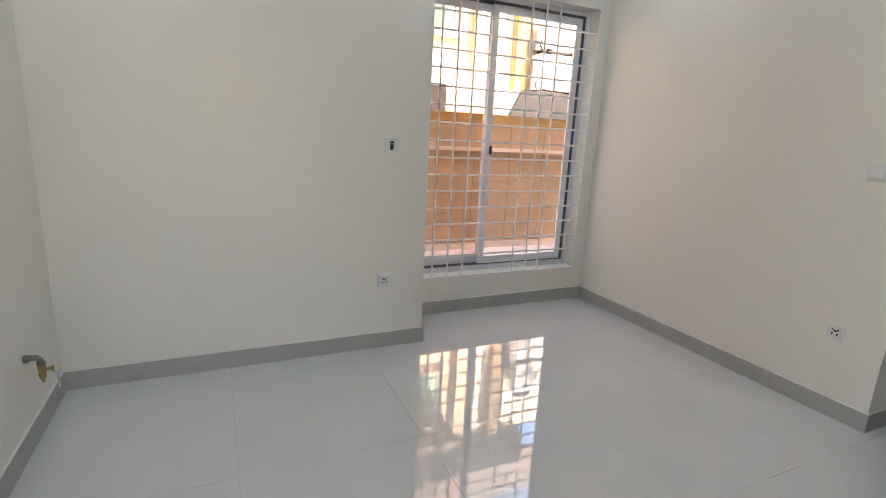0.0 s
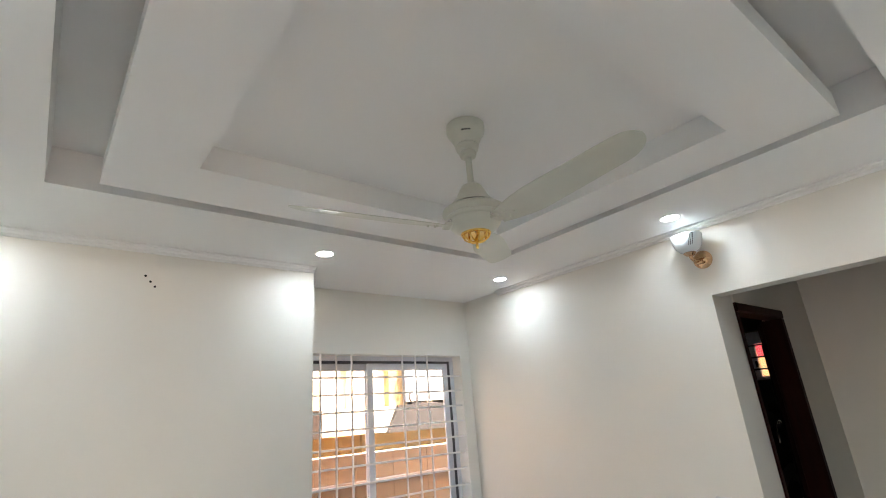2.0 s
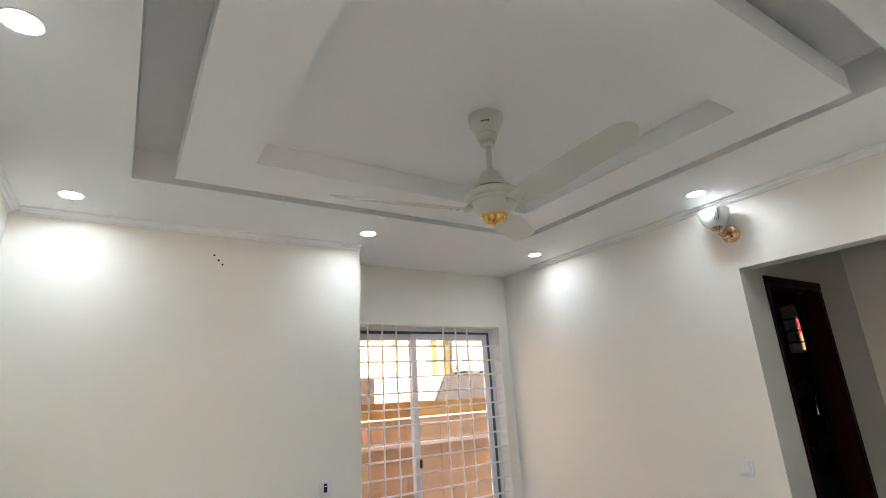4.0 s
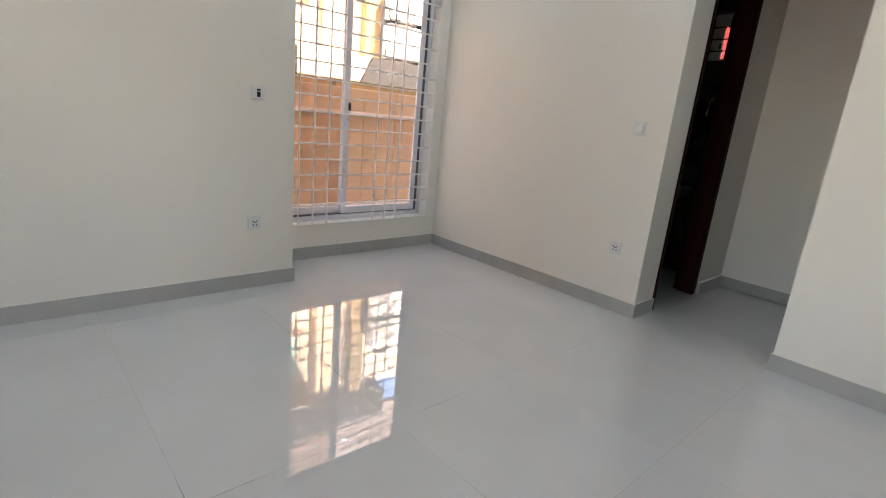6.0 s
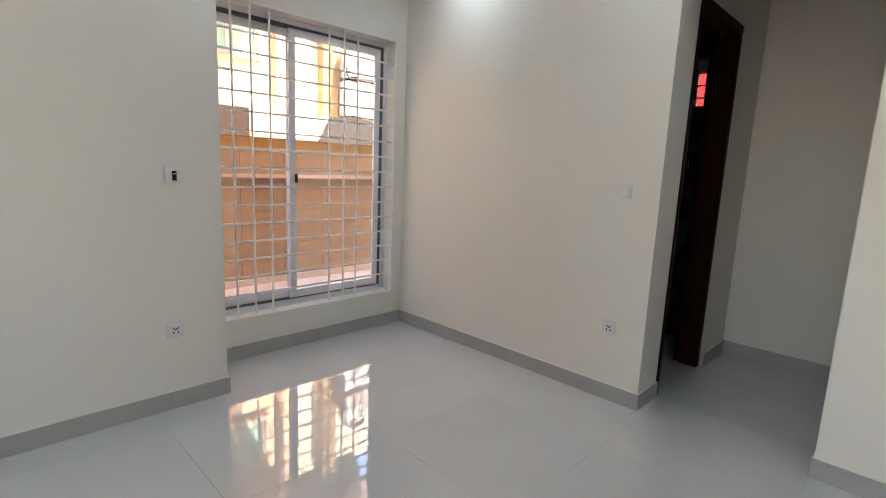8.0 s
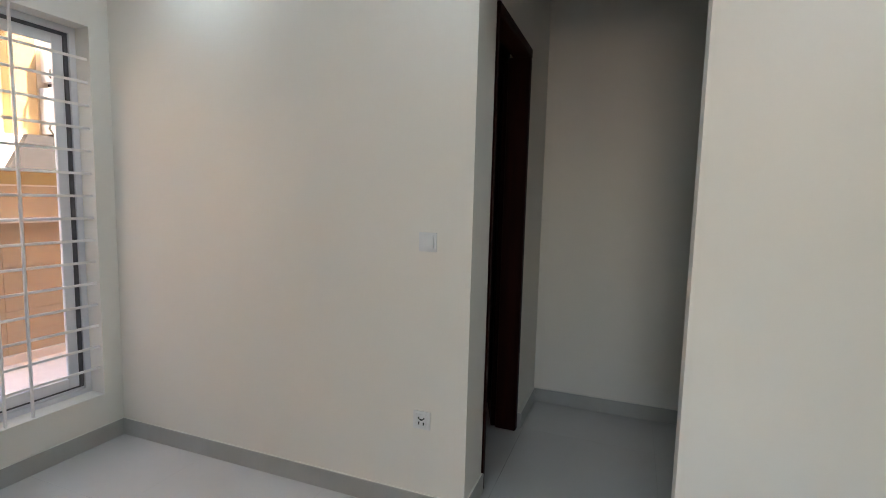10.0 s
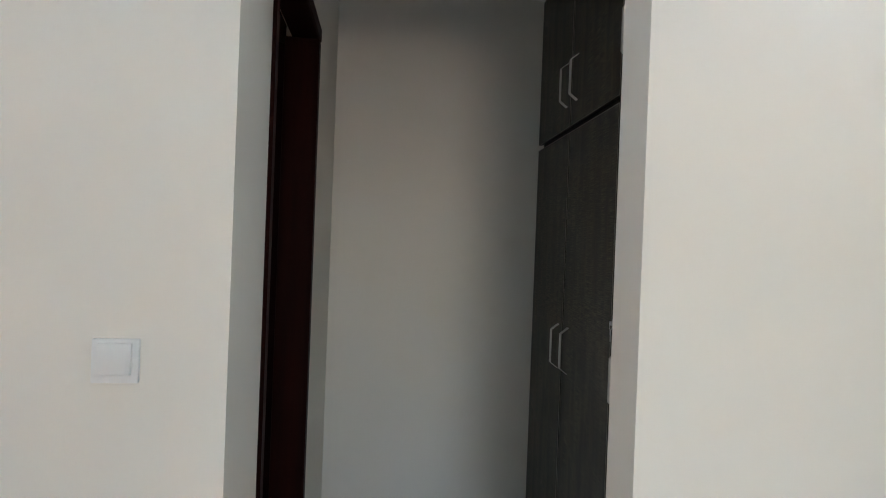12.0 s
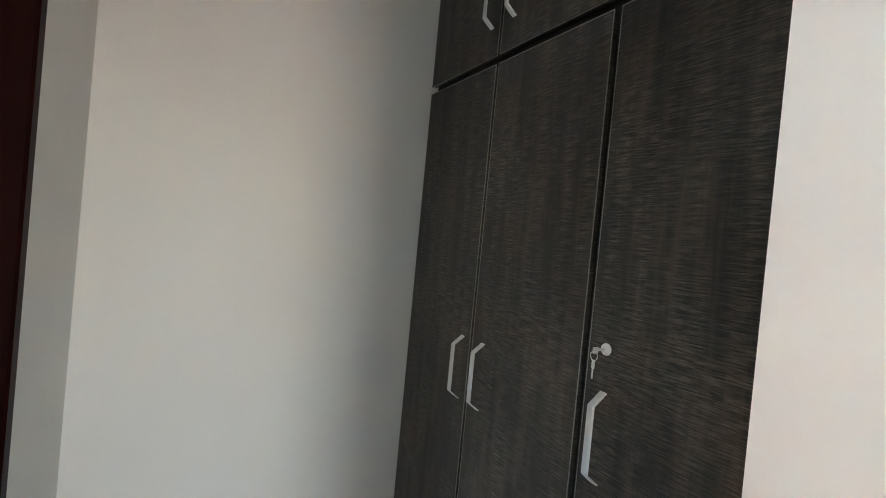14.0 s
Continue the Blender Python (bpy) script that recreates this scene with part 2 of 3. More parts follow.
def tube(bm, points, radius, seg=12):
    """A round bar along a line of points."""
    pts = [Vector(p) for p in points]
    rings = []
    up = Vector((0.13, 0.21, 0.97)).normalized()
    for i, p in enumerate(pts):
        d = (pts[min(i + 1, len(pts) - 1)] - pts[max(i - 1, 0)]).normalized()
        s = d.cross(up)
        if s.length < 0.1:
            s = d.cross(Vector((1, 0, 0)))
        s.normalize()
        n = s.cross(d)
        rings.append([bm.verts.new(p + radius * (math.cos(2 * math.pi * k / seg) * s + math.sin(2 * math.pi * k / seg) * n)) for k in range(seg)])
    for a, b in zip(rings, rings[1:]):
        for k in range(seg):
            bm.faces.new((a[k], a[(k + 1) % seg], b[(k + 1) % seg], b[k]))
    bm.faces.new(rings[0][::-1])
    bm.faces.new(rings[-1])
    return bm


def ring_plate(bm, outer, inner, z0, z1):
    """A flat plate with a rectangular hole; outer and inner are (x0, y0, x1, y1)."""
    def loop(r, z):
        return [bm.verts.new(c) for c in ((r[0], r[1], z), (r[2], r[1], z), (r[2], r[3], z), (r[0], r[3], z))]
    ob, ib, ot, it = loop(outer, z0), loop(inner, z0), loop(outer, z1), loop(inner, z1)
    for k in range(4):
        q = (k + 1) % 4
        bm.faces.new((ob[k], ob[q], ib[q], ib[k]))
        bm.faces.new((ot[k], it[k], it[q], ot[q]))
        bm.faces.new((ob[k], ot[k], ot[q], ob[q]))
        bm.faces.new((ib[k], ib[q], it[q], it[k]))
    return bm


def structure(name, bm, mat, label, category, smooth=False):
    return tagged(mesh_object(name, bm, mat, smooth), label, category, "", "structure")


# ---- the house ----
TOP = 3.05
ROOM_CEIL = 2.885
EX = 3.51          # room side of the east wall
NY = 2.761         # room side of the projecting north wall
WY = 3.22          # room side of the window wall
WX, SY = -0.19, -0.633
EN0, EN1 = -0.56, 0.48   # the opening in the west wall, added to let fill light in
ES0, ES1 = 0.02, 1.02     # the bedroom entrance in the south wall

structure("wall_west", boxes(((-0.44, -0.88, -0.1), (WX, EN0, TOP)), ((-0.44, EN1, -0.1), (WX, NY, TOP)), ((-0.44, EN0, 2.10), (WX, EN1, TOP))), WALL, "cream painted wall with an added, unseen opening", "wall")
structure("wall_north", boxes(((-0.44, NY, -0.1), (1.785, 3.47, TOP))), WALL, "cream painted projecting wall beside the window alcove", "wall")
W0, W1, WZ0, WZ1 = 1.84, 3.399, 0.288, 2.386
structure("wall_window", boxes(((1.785, WY, -0.1), (W0, 3.47, TOP)), ((W1, WY, -0.1), (EX, 3.47, TOP)),
                               ((W0, WY, -0.1), (W1, 3.47, WZ0)), ((W0, WY, WZ1), (W1, 3.47, TOP))), WALL, "cream alcove wall with a tall window opening", "wall")
structure("wall_east", boxes(((EX, 1.005, -0.1), (3.783, 3.47, TOP))), WALL, "cream painted wall between bedroom and bathroom", "wall")
structure("wall_lintel", boxes(((EX, 0.142, 2.439), (3.637, 1.005, TOP))), WALL, "cream painted lintel above the dressing opening", "wall")
structure("wall_pier", boxes(((EX, -0.88, -0.1), (3.637, 0.142, TOP))), WALL, "thin cream painted wall beside the dressing opening", "wall")
structure("wall_south", boxes(((-0.44, -0.88, -0.1), (ES0, SY, TOP)), ((ES1, -0.88, -0.1), (EX, SY, TOP)), ((ES0, -0.88, 2.42), (ES1, SY, TOP)), ((2.1, SY, -0.1), (2.35, -0.555, TOP))), WALL, "cream painted wall with the open bedroom entrance", "wall")
# unseen lounge, made up to carry the fill light into the bedroom
structure("wall_lounge", boxes(((-4.75, 2.1, -0.1), (-0.44, 2.3, TOP)), ((3.51, -4.6, -0.1), (3.7, -0.88, TOP)),
                               ((-4.75, 1.2, -0.1), (-4.55, 2.1, TOP)), ((-4.75, -4.6, -0.1), (-4.55, -1.2, TOP)), ((-4.75, -1.2, -0.1), (-4.55, 1.2, 0.75)), ((-4.75, -1.2, 2.35), (-4.55, 1.2, TOP)),
                               ((-4.55, -4.6, -0.1), (-0.15, -4.4, TOP)), ((1.15, -4.6, -0.1), (3.51, -4.4, TOP)), ((-0.15, -4.6, -0.1), (1.15, -4.4, 1.15)), ((-0.15, -4.6, 2.15), (1.15, -4.4, TOP))), WALL, "plain cream walls of an added, unseen lounge outside the bedroom", "wall")
structure("ceiling_lounge", boxes(((-4.55, -4.4, 2.93), (-0.44, 2.1, TOP)), ((-0.44, -4.4, 2.93), (3.51, -0.88, TOP))), CEIL, "plain white ceiling of the added lounge", "ceiling")
structure("floor_lounge", boxes(((-4.75, -4.6, -0.1), (-0.44, 2.3, -0.001)), ((-0.44, -4.6, -0.1), (3.7, -0.88, -0.001))), PAVE, "plain pale floor of the added lounge", "floor")
structure("wall_dressing_east", boxes(((5.07, -0.88, -0.1), (5.35, 1.13, TOP))), WALL, "cream painted back wall of the dressing recess", "wall")
bm = boxes(((3.783, 0.995, 2.418), (4.566, 1.13, TOP)))
foot = [(4.566, 1.0), (5.07, 0.975), (5.07, 1.13), (4.566, 1.13)]
lo_ring = [bm.verts.new((x, y, -0.1)) for x, y in foot]
hi_ring = [bm.verts.new((x, y, TOP)) for x, y in foot]
bm.faces.new(lo_ring)
bm.faces.new(hi_ring)
for k in range(4):
    bm.faces.new((lo_ring[k], lo_ring[(k + 1) % 4], hi_ring[(k + 1) % 4], hi_ring[k]))
structure("wall_dressing_north", bm, WALL, "cream painted dressing wall with the bathroom doorway", "wall")
structure("wall_dressing_south", boxes(((3.637, -0.88, -0.1), (5.07, -0.76, TOP))), WALL, "plain cream wall behind the fitted wardrobe", "wall")
structure("wall_bath_north", boxes(((3.783, WY, -0.1), (5.35, 3.47, TOP))), BATHTILE, "dark tiled bathroom wall", "wall")
BX, BY0, BY1, BZ0, BZ1 = 5.15, 1.17, 1.57, 1.965, 2.37
structure("wall_bath_east", boxes(((BX, 1.131, -0.1), (5.35, BY0, TOP)), ((BX, BY1, -0.1), (5.35, WY, TOP)),
                                  ((BX, BY0, -0.1), (5.35, BY1, BZ0)), ((BX, BY0, BZ1), (5.35, BY1, TOP))), BATHTILE, "dark tiled bathroom wall with a high window", "wall")

bm = bmesh.new()
ring_plate(bm, (-0.44, -0.88, EX, 3.47), (0.345, -0.10, 2.85, 2.12), ROOM_CEIL, TOP)
structure("ceiling", bm, CEIL, "white gypsum false ceiling with a recessed tray", "ceiling")
bm = bmesh.new()
ring_plate(bm, (0.519, 0.056, 2.70, 1.96), (0.812, 0.358, 2.414, 1.643), 2.850, 2.951)
ring_plate(bm, (0.762, 0.308, 2.464, 1.693), (0.812, 0.358, 2.414, 1.643), 2.951, 3.05)
structure("ceiling_panel", bm, CEIL, "white floating gypsum panel with a square recess", "ceiling")
structure("ceiling_centre", boxes(((0.812, 0.358, 2.960), (2.414, 1.643, 3.05))), CEIL, "white recessed centre of the tray ceiling", "ceiling")
structure("ceiling_dressing", boxes(((EX, -0.88, ROOM_CEIL), (5.19, 1.005, TOP))), CEIL, "plain white dressing ceiling", "ceiling")
structure("ceiling_bathroom", boxes(((3.783, 1.13, 2.93), (BX, WY, TOP))), CEIL, "plain white bathroom ceiling", "ceiling")
structure("ceiling_slab", boxes(((-4.75, -4.6, TOP + 0.0005), (5.35, 3.47, 3.075))), CEIL, "white plastered concrete slab above the tray", "ceiling")
# upper storey is made up, widened eastwards to keep sun off the boundary wall
structure("roof", boxes(((-4.9, -4.75, 3.076), (5.5, 3.62, 3.35)), ((-4.75, -4.6, 3.35), (7.7, 3.47, 5.9)), ((-4.9, -4.75, 5.9), (7.85, 3.62, 6.08))), RENDER, "flat roof of the house with an added, unseen upper storey", "roof")


def cornice(lo, hi, side):
    """A small stepped moulding under the ceiling; side: the way from the wall into the room."""
    bm = bmesh.new()
    prof = [(0, 2.848), (0.012, 2.848), (0.014, 2.862), (0.026, 2.866), (0.032, 2.874), (0.046, 2.876), (0.048, 2.8845), (0, 2.8845)]
    ends = [[bm.verts.new((e[0] + side[0] * d, e[1] + side[1] * d, z)) for d, z in prof] for e in (lo, hi)]
    n = len(prof)
    for k in range(n):
        bm.faces.new((ends[0][k], ends[0][(k + 1) % n], ends[1][(k + 1) % n], ends[1][k]))
    bm.faces.new(ends[0])
    bm.faces.new(ends[1][::-1])
    return bm


structure("trim", cornice((WX + 0.05, NY), (1.785, NY), (0, -1)), CEIL, "thin white stepped cornice under the ceiling", "cornice")
structure("trim", cornice((EX, SY), (EX, NY), (-1, 0)), CEIL, "thin white stepped cornice under the ceiling", "cornice")
structure("trim", cornice((WX, SY), (WX, NY), (1, 0)), CEIL, "thin white stepped cornice under the ceiling", "cornice")


# ---- bedroom window ----
window = base("window_1", (2.608, 3.35, WZ0), "white aluminium sliding window with one bronze pane", "window", "", "structure")
FY0, FY1 = 3.33, 3.42


def local(ob, lo, hi):
    o = ob.matrix_basis.translation
    return tuple(lo[i] - o[i] for i in range(3)), tuple(hi[i] - o[i] for i in range(3))


def boxes_in(ob, *list_of, bevel=0.002):
    bm = bmesh.new()
    for lo, hi in list_of:
        add_box(bm, *local(ob, lo, hi), bevel, 1)
    return bm


part("window_frame", boxes_in(window, ((W0, FY0, WZ0), (W0 + 0.035, FY1, WZ1)), ((W1 - 0.035, FY0, WZ0), (W1, FY1, WZ1)),
                              ((W0 + 0.035, FY0, WZ0), (W1 - 0.035, FY1, WZ0 + 0.035)), ((W0 + 0.035, FY0, WZ1 - 0.035), (W1 - 0.035, FY1, WZ1))), ALU, window)
part("bottom_track", boxes_in(window, ((W0 + 0.035, FY0 + 0.012, WZ0 + 0.035), (W1 - 0.035, FY1 - 0.012, WZ0 + 0.046))), ALU, window)
part("bottom_seal", boxes_in(window, ((W0 + 0.035, FY0 + 0.014, WZ0 + 0.0465), (W1 - 0.035, FY1 - 0.014, WZ0 + 0.0545)), bevel=0), GASKET, window, "dark seal strip")
part("track", boxes_in(window, ((W0 + 0.035, FY0 + 0.012, WZ1 - 0.055), (W1 - 0.035, FY1 - 0.012, WZ1 - 0.035)),
                       ((W1 - 0.058, FY0 + 0.012, WZ0 + 0.055), (W1 - 0.035, FY1 - 0.012, WZ1 - 0.055))), GASKET, window, "dark sliding channel")


part("window_sill", boxes_in(window, ((W0 + 0.001, WY - 0.004, WZ0), (W1 - 0.001, FY0 - 0.001, WZ0 + 0.006))), LIP, window, "white painted sill")


def sash(x0, x1, y0, y1, pane_mat):
    z0, z1, s = WZ0 + 0.055, WZ1 - 0.055, 0.055
    sa = part("sash", boxes_in(window, ((x0, y0, z0), (x0 + s, y1, z1)), ((x1 - s, y0, z0), (x1, y1, z1)),
                               ((x0 + s, y0, z0), (x1 - s, y1, z0 + 0.06)), ((x0 + s, y0, z1 - 0.055), (x1 - s, y1, z1))), ALU, window)
    pa = part("pane", boxes_in(window, ((x0 + s - 0.006, (y0 + y1) / 2 - 0.0025, z0 + 0.054), (x1 - s + 0.006, (y0 + y1) / 2 + 0.0025, z1 - 0.049)), bevel=0), pane_mat, sa)
    pa.visible_shadow = False
    return sa


sash_l = sash(W0 + 0.036, 2.565, 3.383, 3.405, BRONZE)
sash_r = sash(2.508, W1 - 0.060, 3.345, 3.367, CLEAR)
part("latch", boxes_in(window, ((2.548, 3.325, 1.235), (2.566, 3.345, 1.30)), ((2.552, 3.318, 1.25), (2.562, 3.326, 1.285))), BLACK, sash_r, "black latch")
part("keeper", boxes_in(window, ((2.545, 3.338, 1.155), (2.557, 3.345, 1.165))), BRASS, sash_r, "small brass keeper")

grille = base("window_grille", (2.608, 3.243, WZ0), "white painted iron bar grille in the window opening", "window grille")
for gx in (2.053, 2.181, 2.311, 2.779, 2.910, 3.033):
    bm = bmesh.new()
    tube(bm, [(gx - 2.608, -0.007, -0.01), (gx - 2.608, -0.007, WZ1 - WZ0 + 0.01)], 0.0078, 8)
    part("upright", bm, GRILLE, grille, smooth=True)
for k in range(15):
    bm = bmesh.new()
    gz = 0.452 + 0.1257 * k - WZ0
    add_box(bm, (W0 - 2.608 - 0.01, -0.0005, gz - 0.0072), (W1 - 2.608 + 0.01, 0.0095, gz + 0.0072), 0.002, 1)
    part("crossbar", bm, GRILLE, grille)

# ---- bathroom doorway ----
door = base("door_1", (4.17, 1.06, 0), "dark red-brown wooden bathroom door standing wide open", "door", "", "structure")
DX0, DX1, DZ = 3.783, 4.566, 2.418


def door_frame_bar(lo, hi):
    part("door_frame", boxes_in(door, (lo, hi), bevel=0.006), JAMBWOOD, door, "red-brown varnished frame")


door_frame_bar((DX0 + 0.001, 0.996, 0), (DX0 + 0.042, 1.10, DZ - 0.06))
door_frame_bar((DX1 - 0.05, 0.990, 0), (DX1 + 0.006, 1.128, DZ - 0.06))
door_frame_bar((DX0 + 0.001, 0.988, DZ - 0.06), (DX1 + 0.006, 1.10, DZ - 0.002))
leaf = part("door_leaf", bmesh.new(), REDWOOD, door)
bm = bmesh.new()
LW, LH = 0.62, 2.33
add_box(bm, (0, -0.019, 0.012), (LW, 0.019, LH), 0.003, 1)
for z0, z1 in ((0.14, 0.95), (1.15, 2.2)):
    for s in (-1, 1):
        add_box(bm, (0.11, s * 0.019 - 0.006, z0), (LW - 0.11, s * 0.019 + 0.006, z1), 0.012, 2)
bmesh.ops.recalc_face_normals(bm, faces=bm.faces)
bm.to_mesh(leaf.data)
bm.free()
leaf.matrix_basis = pose(4.515 - 4.17, 1.135 - 1.06, 0, 0, 0, 19.0)
for z in (1.165, 1.06):
    part("bolt", boxes(((LW - 0.001, -0.012, z), (LW + 0.018, 0.012, z + 0.045))), BOLT, leaf, "worn brass latch bolt")

# ---- bathroom ----
bwin = base("window_2", (5.27, (BY0 + BY1) / 2, BZ0), "small high bathroom window with iron bars", "window", "", "structure")
BM = (BY0 + BY1) / 2
part("window_frame", boxes_in(bwin, ((5.25, BY0, BZ0), (5.30, BY0 + 0.03, BZ1)), ((5.25, BY1 - 0.03, BZ0), (5.30, BY1, BZ1)),
                              ((5.25, BY0 + 0.03, BZ0), (5.30, BY1 - 0.03, BZ0 + 0.03)), ((5.25, BY0 + 0.03, BZ1 - 0.10), (5.30, BY1 - 0.03, BZ1)),
                              ((5.255, 1.475, BZ0 + 0.03), (5.29, BY1 - 0.03, BZ1 - 0.10))), ALU, bwin)
p = part("pane", boxes_in(bwin, ((5.273, BY0 + 0.025, BZ0 + 0.025), (5.277, BY1 - 0.025, BZ1 - 0.095)), bevel=0), CLEAR, bwin)
p.visible_shadow = False
for z in (2.055, 2.155, 2.255):
    bm = bmesh.new()
    tube(bm, [(-0.05, BY0 - BM - 0.005, z - BZ0), (-0.05, BY1 - BM + 0.005, z - BZ0)], 0.006, 8)
    part("bar", bm, BLACK, bwin, smooth=True)
part("latch", boxes_in(bwin, ((5.235, 1.475, 2.075), (5.255, 1.492, 2.125))), BLACK, bwin, "black latch")

basin = base("wash_basin", (BX, 1.57, 0.80), "grey porcelain wash basin on the dark tiled wall", "wash basin")
bm = bmesh.new()
lathe(bm, [(0.0, -0.10), (0.10, -0.095), (0.17, -0.06), (0.215, -0.005), (0.235, 0.045), (0.232, 0.055), (0.205, 0.052), (0.18, 0.02), (0.13, -0.03), (0.0, -0.05)], 40, Matrix.Translation((-0.22, 0, 0)) @ Matrix.Diagonal((0.92, 1.1, 1, 1)))
add_box(bm, (-0.12, -0.20, -0.06), (0.0, 0.20, 0.05), 0.02, 2)
part("bowl", bm, PORCELAIN, basin, smooth=True)
bm = bmesh.new()
lathe(bm, [(0.0, -0.80), (0.10, -0.80), (0.085, -0.72), (0.07, -0.40), (0.08, -0.12), (0.0, -0.10)], 28, Matrix.Translation((-0.16, 0, 0)))
part("pedestal", bm, PORCELAIN, basin, smooth=True)
bm = bmesh.new()
add_box(bm, (-0.022, -0.23, 0.06), (0.0, 0.23, 0.225), 0.006, 2)
part("splashback", bm, GREYTILE, basin, "grey splashback upstand")
hook = base("towel_rail", (BX, 1.40, 1.565), "bent chrome towel rail on the dark tiled wall", "towel rail")
bm = bmesh.new()
tube(bm, [(0, 0, 0.07), (-0.035, 0, 0.07), (-0.05, 0.003, 0.066), (-0.055, 0.008, 0.045), (-0.05, 0.016, -0.02), (-0.045, 0.022, -0.085)], 0.006, 10)
part("rod", bm, CHROME, hook, smooth=True)
bm = bmesh.new()
lathe(bm, [(0.0, -0.003), (0.018, -0.003), (0.015, 0.006), (0.0, 0.008)], 20, pose(0.0, 0, 0.07, 0, -90, 0))
part("rose", bm, CHROME, hook, smooth=True)


# ---- fitted wardrobe ----
WF = -0.106
ward = base("wardrobe", (4.36, -0.44, 0), "dark sawn-grain fitted wardrobe with bow handles", "wardrobe")
part("carcass", boxes_in(ward, ((3.64, -0.755, 0.0), (5.066, WF - 0.030, 2.88)), bevel=0.0), CARCASS, ward)
part("side_stile", boxes_in(ward, ((3.64, WF - 0.029, 0.0), (3.688, WF - 0.004, 2.88))), WOOD, ward)
part("plinth", boxes_in(ward, ((3.690, WF - 0.029, 0.0), (5.066, WF - 0.012, 0.085))), CARCASS, ward)


def bow_handle(parent, x, z0, z1):
    """A flat bar bent out from the door and back."""
    bm = bmesh.new()
    w, t, d, s = 0.0105, 0.0035, 0.034, 0.026
    line = [(0.0, z0), (d, z0 + s), (d, z1 - s), (0.0, z1)]
    dense = []
    for (ya, za), (yb, zb) in zip(line, line[1:]):
        for k in range(5):
            dense.append((ya + (yb - ya) * k / 5, za + (zb - za) * k / 5))
    dense.append(line[-1])
    rings = []
    for i, (y, z) in enumerate(dense):
        (ya, za), (yb, zb) = dense[max(i - 1, 0)], dense[min(i + 1, len(dense) - 1)]
        n = Vector((0, zb - za, ya - yb)).normalized() * t
        c = Vector((x, y, z))
        rings.append([bm.verts.new(c + Vector((a * w, 0, 0)) + b * n) for a, b in ((-1, 0), (-0.7, 1), (0.7, 1), (1, 0))])
    for a, b in zip(rings, rings[1:]):
        for k in range(4):
            q = (k + 1) % 4
            bm.faces.new((a[k], a[q], b[q], b[k]))
    bm.faces.new(rings[0])
    bm.faces.new(rings[-1])
    part("handle", bm, STEEL, parent, "brushed aluminium bow handle", smooth=True)


COLS = [(4.622, 5.061), (4.150, 4.608), (3.694, 4.128)]
for col, (x0, x1) in enumerate(COLS):
    for low, (z0, z1) in enumerate(((2.103, 2.872), (0.092, 2.076))):
        o = ward.matrix_basis.translation
        d = part("door", bmesh.new(), WOOD, ward)
        d.location = (x0 - o.x, WF - o.y, z0)
        w, h = x1 - x0, z1 - z0
        bm = bmesh.new()
        add_box(bm, (0.0022, -0.019, 0.0022), (w - 0.0022, 0.0, h - 0.0022), 0.0008, 1)
        bm.to_mesh(d.data)
        bm.free()
        part("edge_band", boxes(((0, -0.002, 0), (0.0019, 0.0003, h)), ((w - 0.0019, -0.002, 0), (w, 0.0003, h)),
                                ((0.0019, -0.002, 0), (w - 0.0019, 0.0003, 0.0019)), ((0.0019, -0.002, h - 0.0019), (w - 0.0019, 0.0003, h))), BAND, d, "pale edge banding")
        hx = (0.042, w - 0.061, w - 0.055)[col]
        if low:
            bow_handle(d, hx, 1.008 - z0, 1.208 - z0)
        else:
            bow_handle(d, hx, 2.20 - z0, 2.40 - z0)
        if low and col == 2:
            w += 0.015
            lk = bmesh.new()
            lathe(lk, [(0.0, -0.002), (0.0135, -0.002), (0.0135, 0.003), (0.010, 0.006), (0.0, 0.006)], 20, pose(w - 0.067, 0, 1.303 - z0, -90, 0, 0))
            part("lock", lk, STEEL, d, "round wardrobe lock", smooth=True)
            kb = bmesh.new()
            add_box(kb, (w - 0.0685, 0.004, 1.300 - z0), (w - 0.0655, 0.028, 1.306 - z0), 0.0006, 1)
            add_box(kb, (w - 0.0685, 0.026, 1.295 - z0), (w - 0.0655, 0.042, 1.309 - z0), 0.001, 1)
            tube(kb, [(w - 0.067 + 0.010 * math.sin(a * 0.5236), 0.037, 1.290 - z0 + 0.010 * math.cos(a * 0.5236)) for a in range(13)], 0.001, 6)
            add_box(kb, (w - 0.0715, 0.036, 1.262 - z0), (w - 0.0625, 0.038, 1.281 - z0), 0.0008, 1)
            add_box(kb, (w - 0.0688, 0.036, 1.240 - z0), (w - 0.0648, 0.038, 1.263 - z0), 0.0006, 1)
            part("key", kb, STEEL, d, "pair of keys hanging in the lock")

# ---- ceiling fan ----
FX, FYC, FZ = 1.63, 1.005, 2.945
fan = base("ceiling_fan", (FX, FYC, FZ), "cream three-bladed ceiling fan with a gold cap", "ceiling fan")
bm = bmesh.new()
lathe(bm, [(0.0, -0.128), (0.018, -0.128), (0.030, -0.122), (0.034, -0.108), (0.030, -0.100), (0.042, -0.094), (0.047, -0.078), (0.042, -0.070), (0.050, -0.062), (0.064, -0.034), (0.073, -0.022), (0.076, -0.012), (0.076, 0.015), (0.0, 0.015)], 40)
part("canopy", bm, FAN, fan, smooth=True)
